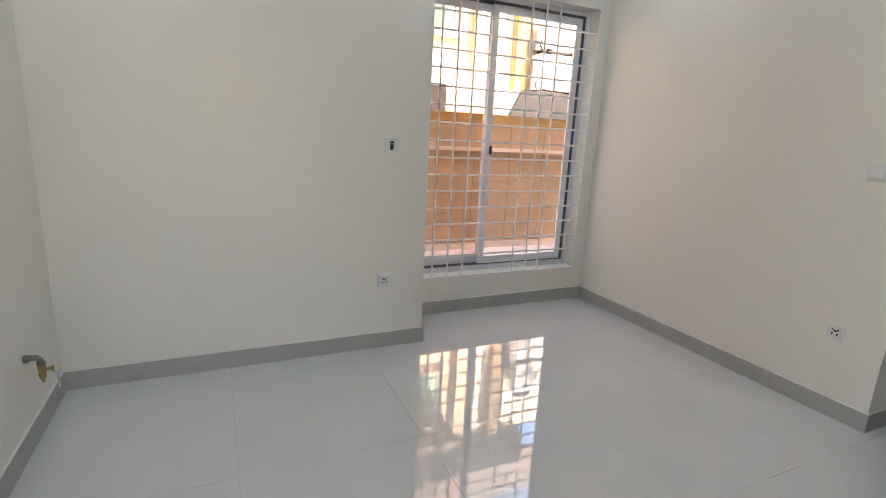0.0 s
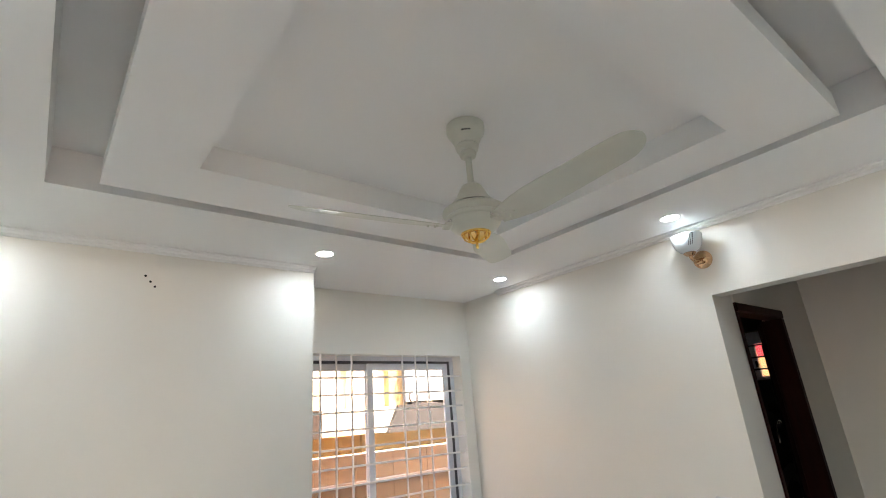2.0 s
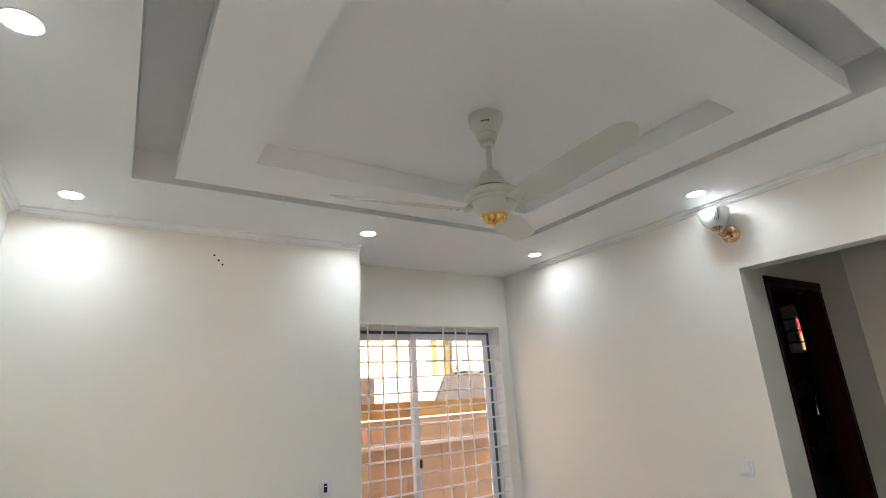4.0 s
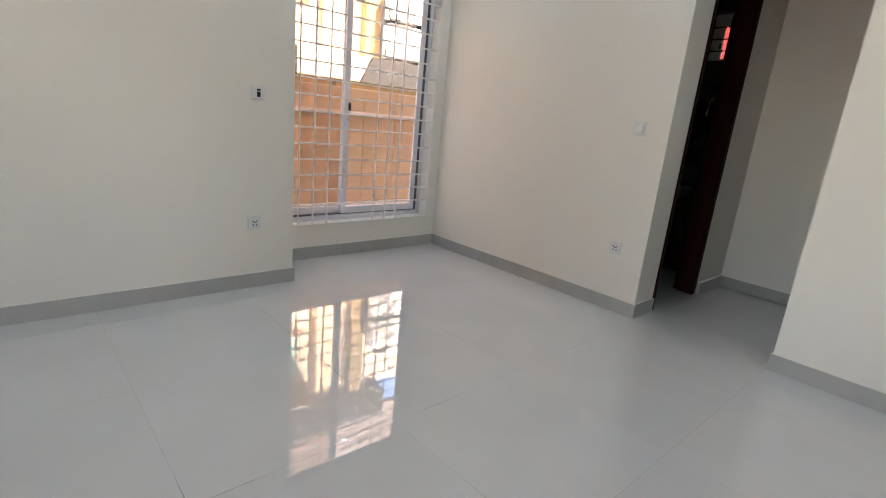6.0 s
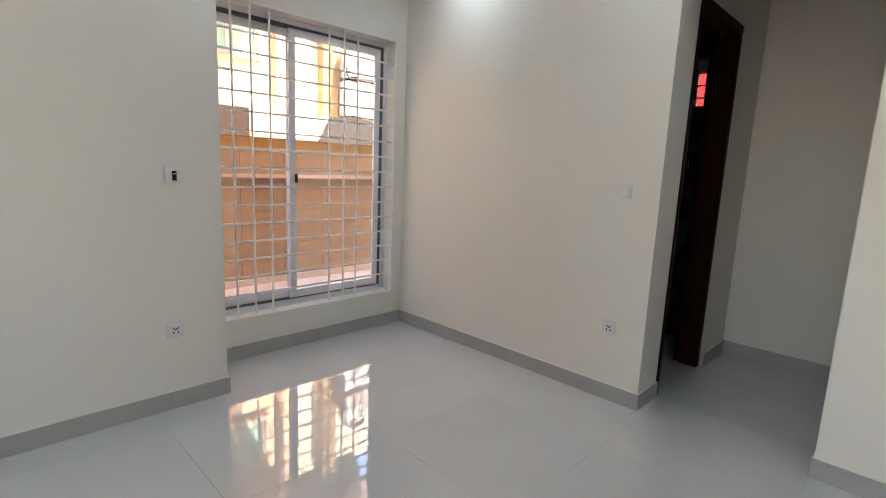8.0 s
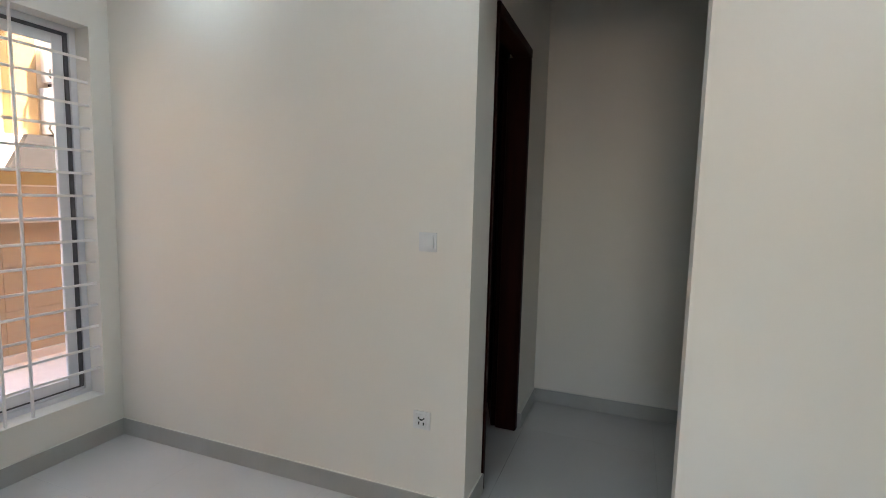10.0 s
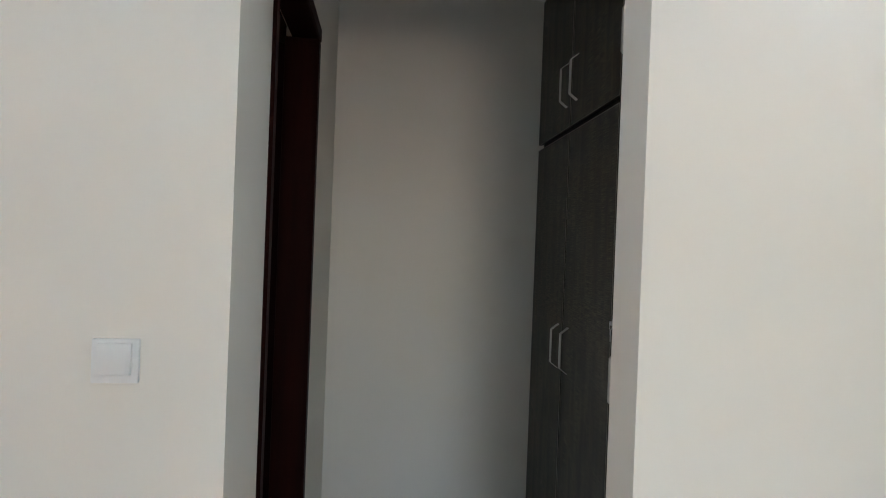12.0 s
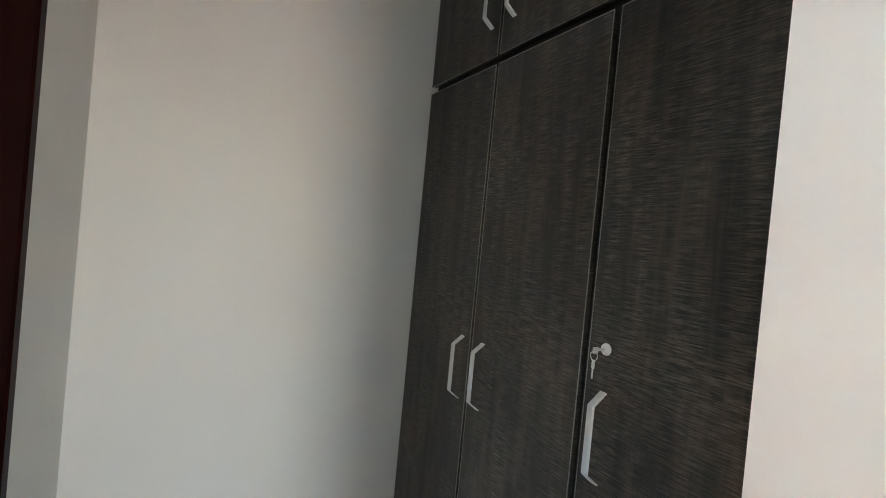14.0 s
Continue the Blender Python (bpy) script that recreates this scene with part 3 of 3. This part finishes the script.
for k in (-1, 0, 1):
    a = radians(228 + 11 * k)
    bm = bmesh.new()
    add_box(bm, (-0.005, -0.0012, -0.010), (0.005, 0.0012, 0.010))
    bd = part("badge", bm, INK, fan, "small dark printed sticker")
    bd.matrix_basis = Matrix.Translation((0.0635 * math.cos(a), 0.0635 * math.sin(a), -0.030)) @ pose(0, 0, 0, 0, 0, math.degrees(a) - 90) @ pose(0, 0, 0, 28, 0, 0)
bm = bmesh.new()
tube(bm, [(0, 0, -0.105), (0, 0, -0.262)], 0.0125, 16)
part("downrod", bm, FAN, fan, smooth=True)
bm = bmesh.new()
lathe(bm, [(0.0, -0.328), (0.086, -0.328), (0.081, -0.320), (0.064, -0.302), (0.050, -0.272), (0.040, -0.252), (0.028, -0.244), (0.0, -0.244)], 40)
part("motor_bell", bm, FAN, fan, smooth=True)
bm = bmesh.new()
lathe(bm, [(0.0, -0.339), (0.078, -0.339), (0.078, -0.327), (0.0, -0.327)], 40)
part("vent_slot", bm, BLACK, fan)
bm = bmesh.new()
lathe(bm, [(0.0, -0.441), (0.056, -0.441), (0.066, -0.436), (0.072, -0.428), (0.086, -0.422), (0.096, -0.408), (0.098, -0.394), (0.105, -0.390), (0.107, -0.380), (0.103, -0.374), (0.114, -0.368), (0.119, -0.358), (0.117, -0.350), (0.104, -0.344), (0.096, -0.338), (0.082, -0.336), (0.0, -0.336)], 48)
part("motor_housing", bm, FAN, fan, smooth=True)
cap = bmesh.new()
lathe(cap, [(0.0, -0.448), (0.040, -0.447), (0.047, -0.449), (0.053, -0.448), (0.056, -0.444), (0.056, -0.440), (0.0, -0.440)], 40)
gold = part("gold_cap", cap, GOLD, fan, "polished gold cap with hanging prongs", smooth=True)
for k in range(9):
    a = k * 2 * math.pi / 9
    rib = bmesh.new()
    tube(rib, [(r * math.cos(a), r * math.sin(a), z) for r, z in ((0.050, -0.447), (0.045, -0.458), (0.032, -0.468), (0.014, -0.474), (0.004, -0.476))], 0.0032, 6)
    part("rib", rib, GOLD, gold, smooth=True)
fin = bmesh.new()
lathe(fin, [(0.0, -0.502), (0.004, -0.500), (0.006, -0.488), (0.004, -0.480), (0.010, -0.476), (0.010, -0.468), (0.0, -0.448)], 20)
part("finial", fin, GOLD, gold, smooth=True)
for k in range(3):
    a = radians(FAN_TURN + 120 * k)
    for off in (-0.20, 0.20):
        bm = bmesh.new()
        lathe(bm, [(0.0, -0.006), (0.007, -0.005), (0.009, 0.0), (0.007, 0.006), (0.0, 0.008)], 12, Matrix.Translation((0.104 * math.cos(a + off), 0.104 * math.sin(a + off), -0.402)))
        part("bolt", bm, CHROME, fan, "small chrome bolt", smooth=True)


def blade(angle):
    bm = bmesh.new()
    n, m = 40, 6
    r0, r1 = 0.112, 0.665
    top, bot = [], []
    for i in range(n + 1):
        u = math.sin(i / n * math.pi / 2) ** 1.15
        r = r0 + (r1 - r0) * u
        half = 0.034 + 0.030 * math.sin(min(u / 0.32, 1.0) * math.pi / 2) - 0.016 * max(0.0, u - 0.32)
        if u > 0.86:
            half *= math.sqrt(max(0.0, 1 - ((u - 0.86) / 0.14) ** 2)) * 0.985 + 0.015
        row_t, row_b = [], []
        for j in range(m + 1):
            w = (j / m * 2 - 1) * half
            zz = -0.004 - 0.30 * w + 0.060 * u - 1.2 * w * w
            row_t.append(bm.verts.new((r, w, zz + 0.0014)))
            row_b.append(bm.verts.new((r, w, zz - 0.0014)))
        top.append(row_t)
        bot.append(row_b)
    for i in range(n):
        for j in range(m):
            bm.faces.new((top[i][j], top[i + 1][j], top[i + 1][j + 1], top[i][j + 1]))
            bm.faces.new((bot[i][j], bot[i][j + 1], bot[i + 1][j + 1], bot[i + 1][j]))
        for j in (0, m):
            bm.faces.new((top[i][j], bot[i][j], bot[i + 1][j], top[i + 1][j]))
    for i in (0, n):
        for j in range(m):
            bm.faces.new((top[i][j], top[i][j + 1], bot[i][j + 1], bot[i][j]))
    b = part("blade", bm, FAN, fan, smooth=True)
    b.matrix_basis = pose(0, 0, -0.408, 0, 0, angle)
    irn = bmesh.new()
    add_box(irn, (0.092, -0.026, -0.012), (0.122, 0.026, 0.002), 0.004, 1)
    part("blade_iron", irn, FAN, b)
    for x, y in ((0.150, 0.016), (0.150, -0.016), (0.180, 0.0)):
        sb = bmesh.new()
        lathe(sb, [(0.0, -0.012), (0.004, -0.011), (0.005, -0.004), (0.0, -0.002)], 10, Matrix.Translation((x, y, -0.30 * y)))
        part("screw", sb, FAN, b)


for k in range(3):
    blade(FAN_TURN + 120 * k)

# ---- downlights ----
for sx, sy in SPOTS:
    dl = base("downlight", (sx, sy, ROOM_CEIL), "round lit white LED downlight in the ceiling", "downlight", "ceiling downlights")
    bm = bmesh.new()
    lathe(bm, [(0.047, -0.001), (0.052, -0.004), (0.056, -0.003), (0.058, 0.0), (0.047, 0.0)], 40)
    part("rim", bm, PLASTIC, dl, smooth=True)
    bm = bmesh.new()
    lathe(bm, [(0.0, -0.002), (0.0465, -0.002), (0.0465, -0.0005), (0.0, -0.0005)], 40)
    part("diffuser", bm, LED, dl)

# ---- wall sconce ----
sc = base("wall_sconce", (EX, 1.003, 2.66), "opal glass uplight bowl on a polished brass bracket", "wall lamp")
bm = bmesh.new()
lathe(bm, [(0.0, 0.0), (0.056, 0.0), (0.056, 0.006), (0.046, 0.016), (0.028, 0.024), (0.0, 0.026)], 32, pose(0, 0, 0, 0, -90, 0))
part("backplate", bm, ROSE, sc, smooth=True)
bm = bmesh.new()
tube(bm, [(-0.02, 0, 0.0), (-0.05, 0.004, -0.014), (-0.085, 0.012, -0.016), (-0.112, 0.016, 0.0), (-0.118, 0.017, 0.022)], 0.011, 12)
lathe(bm, [(0.0, 0.0), (0.022, 0.002), (0.036, 0.016), (0.034, 0.024), (0.0, 0.024)], 24, Matrix.Translation((-0.118, 0.017, 0.012)))
add_box(bm, (-0.075, -0.022, -0.036), (-0.045, 0.026, -0.018), 0.006, 2)
part("arm", bm, ROSE, sc, smooth=True)
bm = bmesh.new()
prof = [(0.030, 0.030), (0.052, 0.042), (0.072, 0.066), (0.083, 0.098), (0.089, 0.138), (0.086, 0.138), (0.079, 0.098), (0.068, 0.068), (0.048, 0.046), (0.0, 0.034)]
lathe(bm, prof, 40, Matrix.Translation((-0.118, 0.017, 0)))
shade = part("glass_bowl", bm, FROST, sc, "white opal glass bowl", smooth=True)
for off in (0.0, 0.16, 0.30):
    bm = bmesh.new()
    pts = []
    for i in range(15):
        s = i / 14
        a = radians(205) + off + 0.30 * s - 0.5 * off * s
        z = 0.062 + 0.072 * s
        r = float(np.interp(z, [0.042, 0.066, 0.098, 0.138], [0.052, 0.072, 0.083, 0.089])) + 0.0006
        pts.append((-0.118 + r * math.cos(a), 0.017 + r * math.sin(a), z))
    tube(bm, pts, 0.0016, 6)
    part("swirl", bm, INK, shade, "dark painted swirl")


# ---- switches and sockets ----
def plate(name, m, label, category, style):
    t = new(name)
    t.matrix_basis = m
    tagged(t, label, category)
    bm = bmesh.new()
    add_box(bm, (-0.043, -0.009, -0.043), (0.043, 0.0, 0.043), 0.003, 2)
    part("plate", bm, PLASTIC, t, smooth=True)
    if style == "switch":
        bm = bmesh.new()
        add_box(bm, (-0.031, -0.017, -0.027), (0.031, -0.006, 0.034), 0.0015, 2)
        r = part("rocker", bm, PLASTIC, t, smooth=True)
        r.matrix_basis = pose(0, 0, 0, -5, 0, 0)
    elif style == "breaker":
        part("slot", boxes(((-0.011, -0.0105, -0.024), (0.011, -0.0085, 0.026))), BLACK, t, "black toggle slot")
        part("toggle", boxes(((-0.007, -0.017, 0.009), (0.007, -0.010, 0.014))), PLASTIC, t)
    else:
        bm = bmesh.new()
        add_box(bm, (-0.030, -0.0115, -0.030), (0.030, -0.0085, 0.030), 0.002, 1)
        part("insert", bm, PLASTIC, t)
        slots = bmesh.new()
        for x, z, h in ((-0.013, 0.012, 0.005), (0.013, 0.012, 0.005), (0.0, 0.003, 0.004), (-0.012, -0.013, 0.007), (0.012, -0.013, 0.007), (-0.006, 0.006, 0.003), (0.006, 0.006, 0.003)):
            add_box(slots, (x - 0.0032, -0.0122, z - h), (x + 0.0032, -0.0112, z + h))
        part("slots", slots, BLACK, t, "dark pin holes")
    return t


plate("light_switch", pose(EX, 1.210, 1.297, 0, 0, -90), "white square rocker switch on the cream wall", "light switch", "switch")
plate("power_socket", pose(EX, 1.222, 0.463, 0, 0, -90), "white universal wall socket above the skirting", "socket", "socket")
plate("power_socket", pose(1.51, NY, 0.455, 0, 0, 0), "white universal wall socket above the skirting", "socket", "socket")
plate("isolator_switch", pose(1.54, NY, 1.292, 0, 0, 0), "white plate with a black toggle breaker", "switch", "breaker")
holes = base("drill_holes", (0.84, NY, 2.69), "three small dark drill holes in the plaster", "drill holes")
for dx, dz in ((-0.026, 0.030), (0.0, 0.0), (0.024, -0.026)):
    bm = bmesh.new()
    lathe(bm, [(0.0, -0.001), (0.0065, -0.001), (0.0062, 0.0008), (0.0, 0.0008)], 14, pose(dx, -0.0004, dz, 90, 0, 0))
    part("hole", bm, BLACK, holes)

# ---- water valve on the west wall ----
tap = base("water_valve", (WX, 2.295, 0.385), "brass angle valve on a galvanised pipe stub", "tap")
bm = bmesh.new()
tube(bm, [(0, 0, 0.0), (0.028, 0.0, 0.003), (0.046, 0.001, 0.0), (0.055, 0.002, -0.012), (0.056, 0.002, -0.030)], 0.0115, 14)
lathe(bm, [(0.014, 0.0), (0.0165, 0.003), (0.0165, 0.014), (0.014, 0.017)], 16, pose(0, 0, 0, 0, 90, 0))
lathe(bm, [(0.012, -0.034), (0.0155, -0.032), (0.0155, -0.020), (0.012, -0.018)], 16, Matrix.Translation((0.056, 0.002, 0)))
part("pipe_elbow", bm, GALV, tap, smooth=True)
bm = bmesh.new()
lathe(bm, [(0.0, -0.112), (0.005, -0.112), (0.006, -0.098), (0.010, -0.096), (0.013, -0.088), (0.0145, -0.066), (0.011, -0.060), (0.0145, -0.055), (0.0155, -0.034), (0.0, -0.032)], 18, Matrix.Translation((0.056, 0.002, 0)))
part("valve_body", bm, BRASS, tap, smooth=True)
bm = bmesh.new()
tube(bm, [(0.066, 0.004, -0.058), (0.084, 0.012, -0.057)], 0.007, 10)
lathe(bm, [(0.0, -0.006), (0.010, -0.006), (0.011, 0.0), (0.010, 0.006), (0.0, 0.006)], 12, pose(0.088, 0.013, -0.057, 0, 90, 0))
part("spindle", bm, BRASS, tap, smooth=True)
bm = bmesh.new()
tube(bm, [(0.086, 0.013, -0.066), (0.096, 0.015, -0.074), (0.103, 0.016, -0.086), (0.104, 0.017, -0.150)], 0.0048, 10)
part("lever", bm, CHROME, tap, smooth=True)

# ---- outside ----
structure("ground", boxes(((-400, -400, -0.6), (400, 400, -0.12))), EARTH, "dusty level ground around the house", "ground")
structure("pavement", boxes(((-6, 3.47, -0.12), (12, 5.512, -0.08))), PAVE, "pink-beige paved passage beside the house", "pavement")
fence = tagged(new("boundary_wall"), "low terracotta tiled boundary wall with a pale ledge", "boundary wall", "", "structure")
part("core", boxes(((-6, 5.512, -0.12), (12, 5.67, 1.512))), MAUVE, fence)
part("ledge", boxes(((-6, 5.43, 1.186), (12, 5.512, 1.229))), PAVE, fence, "pale projecting ledge")
part("coping", boxes(((-6, 5.497, 1.512), (12, 5.69, 1.526))), PAVE, fence)
part("kerb", boxes(((-6, 5.46, -0.08), (12, 5.512, -0.004))), PAVE, fence, "pale skirting strip")

# the neighbouring house: a lit terrace band over a shaded base, a tinted window under its sunshade, a dark roof parapet
HY = 7.35
house = base("neighbour_house", (4.5, HY, -0.12), "sunlit cream and ochre rendered neighbouring house", "house")
part("wall", boxes_in(house, ((-8, HY, -0.12), (3.22, HY + 0.3, 4.36)), ((4.15, HY, -0.12), (16, HY + 0.3, 4.36)),
                      ((3.22, HY, -0.12), (4.15, HY + 0.3, 2.87)), ((3.22, HY, 3.76), (4.15, HY + 0.3, 4.36)), bevel=0), RENDER, house)
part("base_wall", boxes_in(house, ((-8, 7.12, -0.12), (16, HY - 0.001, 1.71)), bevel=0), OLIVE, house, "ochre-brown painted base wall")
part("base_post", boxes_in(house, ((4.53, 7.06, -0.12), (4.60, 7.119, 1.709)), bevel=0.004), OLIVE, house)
part("terrace_band", boxes_in(house, ((-8, 6.95, 1.712), (16, HY - 0.001, 2.10)), bevel=0.006), RENDER, house, "cream rendered terrace band")
part("pilaster", boxes_in(house, ((5.14, 7.20, 2.101), (5.44, HY - 0.001, 4.36)), bevel=0.01), OCHRE, house, "ochre painted pilaster")
part("rain_pipe", tube(bmesh.new(), [(-0.06, -0.06, 2.23), (-0.06, -0.06, 4.46)], 0.05, 14), RENDER, house, "painted rainwater pipe", smooth=True)
bm = bmesh.new()
outline = [(-8, 4.361), (5.92, 4.361), (6.06, 4.60), (6.06, 5.12), (-8, 5.12)]
fr = [bm.verts.new((x - 4.5, -0.06, z + 0.12)) for x, z in outline]
bk = [bm.verts.new((x - 4.5, 0.30, z + 0.12)) for x, z in outline]
bm.faces.new(fr)
bm.faces.new(bk[::-1])
for k in range(5):
    bm.faces.new((fr[k], bk[k], bk[(k + 1) % 5], fr[(k + 1) % 5]))
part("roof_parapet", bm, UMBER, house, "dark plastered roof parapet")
# added screen: hides bright blue sky so the floor reflects grey there
part("sky_screen", boxes_in(house, ((-8, 7.50, 5.121), (16, 7.64, 6.1)), bevel=0), MAUVE, house, "added mauve screen in front of the sky")
part("window_sunshade", boxes_in(house, ((2.35, 6.62, 3.84), (4.25, HY - 0.001, 3.94)), bevel=0.006), MAUVE, house, "concrete sunshade over the window")
win = part("window", boxes_in(house, ((3.22, HY + 0.02, 2.87), (3.27, HY + 0.09, 3.76)), ((4.10, HY + 0.02, 2.87), (4.15, HY + 0.09, 3.76)), ((3.27, HY + 0.02, 2.87), (4.10, HY + 0.09, 2.92)),
                              ((3.27, HY + 0.02, 3.71), (4.10, HY + 0.09, 3.76)), ((3.67, HY + 0.02, 2.92), (3.71, HY + 0.09, 3.71))), ALU, house)
part("sill", boxes_in(house, ((3.17, HY - 0.05, 2.83), (4.20, HY - 0.001, 2.87))), PAVE, win, "pale projecting sill")
part("pane", boxes_in(house, ((3.27, HY + 0.05, 2.92), (3.67, HY + 0.06, 3.71)), bevel=0), TEAL, win)
part("pane", boxes_in(house, ((3.71, HY + 0.05, 2.92), (4.10, HY + 0.06, 3.71)), bevel=0), TEAL, win)

# near-black sloped panel stands in for the shadow on the terrace band
bm = bmesh.new()
outline = [(4.90, 1.70), (9.0, 1.70), (9.0, 2.115), (5.12, 2.115)]
fr = [bm.verts.new((x, 6.86, z)) for x, z in outline]
bk = [bm.verts.new((x, 6.948, z)) for x, z in outline]
bm.faces.new(fr)
bm.faces.new(bk[::-1])
for k in range(4):
    bm.faces.new((fr[k], bk[k], bk[(k + 1) % 4], fr[(k + 1) % 4]))
ob = mesh_object("shade_panel", bm, SHADE_MAUVE)
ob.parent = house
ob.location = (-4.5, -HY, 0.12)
ob["label"] = "dark mauve panel with a sloped end, in place of a shadow"
# flat dark panel stands in for the left-hand shadow on the band
part("shade_panel", boxes_in(house, ((1.2, 6.88, 1.705), (3.78, 6.948, 2.106)), bevel=0.004), UMBER, house, "dark umber panel in place of a shadow")

ac = base("air_conditioner", (5.90, 7.14, 2.10), "white outdoor air conditioner unit on a terrace band", "air conditioner", "stacked outdoor units")
bm = bmesh.new()
add_box(bm, (-0.40, -0.15, 0.07), (0.40, 0.15, 0.63), 0.015, 2)
part("casing", bm, PLASTIC, ac, smooth=True)
for x in (-0.28, 0.28):
    part("foot", boxes(((x - 0.03, -0.17, 0.0), (x + 0.03, 0.17, 0.07))), BLACK, ac)
bm = bmesh.new()
for r in (0.06, 0.10, 0.14, 0.18, 0.215):
    tube(bm, [(-0.08 + r * math.cos(a * math.pi / 16), -0.158, 0.35 + r * math.sin(a * math.pi / 16)) for a in range(33)], 0.004, 6)
part("fan_guard", bm, GALV, ac)
bm = bmesh.new()
tube(bm, [(-0.43, -0.10, 0.2), (-0.46, -0.12, 0.12), (-0.43, -0.16, 0.03), (-0.2, -0.17, 0.02), (0.1, -0.165, 0.02)], 0.014, 8)
part("hose", bm, UMBER, ac, "insulated hose")
copy_thing(ac, Matrix.Translation((5.93, 7.14, 2.732)))
coil = base("hose_coil", (5.80, 7.10, 3.362), "loose coil of dark hose on the air conditioner", "hose")
bm = bmesh.new()
tube(bm, [(r * math.cos(a * 0.5), 0.6 * r * math.sin(a * 0.5), 0.014 + 0.0022 * a) for a in range(52) for r in (0.20 + 0.03 * math.sin(a),)], 0.012, 6)
part("hose", bm, UMBER, coil)

block = base("far_house", (9.2, 1.6, -0.12), "banded crimson, yellow and peach rendered house", "house")
part("wall", boxes_in(block, ((9.0, -6, -0.12), (9.4, 5.5, 2.38)), bevel=0), PEACH, block, "peach painted lower wall")
part("wall", boxes_in(block, ((9.0, -6, 2.38), (9.4, 5.5, 3.08)), bevel=0), CRIMSON, block, "crimson painted band")
part("wall", boxes_in(block, ((9.0, -6, 3.08), (9.4, 5.5, 6.5)), bevel=0), YELLOW, block, "pale yellow painted upper wall")

# ---- skirting pieces ----
SK_Z, SK_T = 0.100, 0.011


def skirting(x0, y0, x1, y1, side, step=0.80, first=0.0):
    """Skirting tiles end to end along one wall; side: the way into the room."""
    owner = tagged(new("baseboard"), "grey porcelain tile skirting along the wall", "skirting", "", "structure")
    length = math.hypot(x1 - x0, y1 - y0)
    ux, uy = (x1 - x0) / length, (y1 - y0) / length
    cuts = [0.0] + [c for c in np.arange(first if first else step, length, step) if c > 0.02] + [length]
    for a, b in zip(cuts, cuts[1:]):
        a, b = a + 0.0002, b - 0.0002
        p, q = (x0 + ux * a, y0 + uy * a), (x0 + ux * b + side[0] * SK_T, y0 + uy * b + side[1] * SK_T)
        lo = (min(p[0], q[0]), min(p[1], q[1]), 0.0)
        hi = (max(p[0], q[0]), max(p[1], q[1]), SK_Z)
        bm = bmesh.new()
        add_box(bm, lo, hi, 0.0004, 1)
        part("skirting_tile", bm, SKIRT, owner)
    p, q = (x0, y0), (x1 + side[0] * 0.007, y1 + side[1] * 0.007)
    part("paint_edge", boxes(((min(p[0], q[0]), min(p[1], q[1]), SK_Z + 0.0005), (max(p[0], q[0]), max(p[1], q[1]), SK_Z + 0.004))), LIP, owner, "white painted top edge")


skirting(WX, NY, 1.785 + SK_T, NY, (0, -1), first=0.40)
skirting(1.785, NY + 0.002, 1.785, WY, (1, 0))
skirting(1.785 + SK_T, WY, EX, WY, (0, -1), first=0.55)
skirting(EX, WY - SK_T, EX, 1.005 - SK_T, (-1, 0), first=0.62)
skirting(EX + 0.001, 1.005, 3.795, 1.005, (0, -1))
skirting(EX, 0.142 + SK_T, EX, SY, (-1, 0), first=0.5)
skirting(EX + 0.001, 0.142, 3.637, 0.142, (0, 1))
skirting(WX, NY - SK_T, WX, EN1, (1, 0), first=0.62)
skirting(4.576, 0.9995, 5.07, 0.975, (0, -1))
skirting(5.07, 0.975 - SK_T, 5.07, WF + 0.002, (-1, 0))

# ---- floor tiles ----
floor = tagged(new("floor"), "glossy light grey porcelain tile floor", "floor", "", "structure")
part("screed", boxes(((-0.44, -0.88, -0.1), (5.35, 3.47, -0.0004))), GROUT, floor, "dark grout bed")
PX = [0.594 + 0.798 * k for k in range(-2, 9)]
PY = [0.153 + 0.801 * k for k in range(-2, 6)]
cache = {}
for x0, x1 in zip(PX, PX[1:]):
    for y0, y1 in zip(PY, PY[1:]):
        a, b, c, d = max(x0, -0.3), min(x1, 5.3), max(y0, -0.75), min(y1, 3.4)
        if b - a < 0.02 or d - c < 0.02:
            continue
        key = (round(b - a, 3), round(d - c, 3))
        g = 0.0009
        if key not in cache:
            bm = bmesh.new()
            add_box(bm, (-key[0] / 2 + g, -key[1] / 2 + g, -0.009), (key[0] / 2 - g, key[1] / 2 - g, 0.0))
            me = bpy.data.meshes.new("floor_tile")
            bm.to_mesh(me)
            bm.free()
            me.materials.append(FLOORTILE)
            cache[key] = me
        t = new("floor_tile", cache[key])
        t.parent = floor
        t.location = ((a + b) / 2, (c + d) / 2, 0)

# ---- tiles of the boundary wall ----
def fence_tile(name, w, h):
    bm = bmesh.new()
    add_box(bm, (-w / 2, -0.006, -h / 2), (w / 2, 0.006, h / 2), 0.002, 1)
    me = bpy.data.meshes.new(name)
    bm.to_mesh(me)
    bm.free()
    me.materials.append(FENCETILE)
    return me


big, small = fence_tile("wall_tile", 0.524, 0.3945), fence_tile("wall_tile_short", 0.524, 0.280)
for i in range(-2, 13):
    for k in range(4):
        t = new("wall_tile", small if k == 3 else big)
        t.parent = fence
        t.location = (1.725 + 0.527 * i, 5.505, 0.1945 + 0.3965 * k if k < 3 else 1.370)
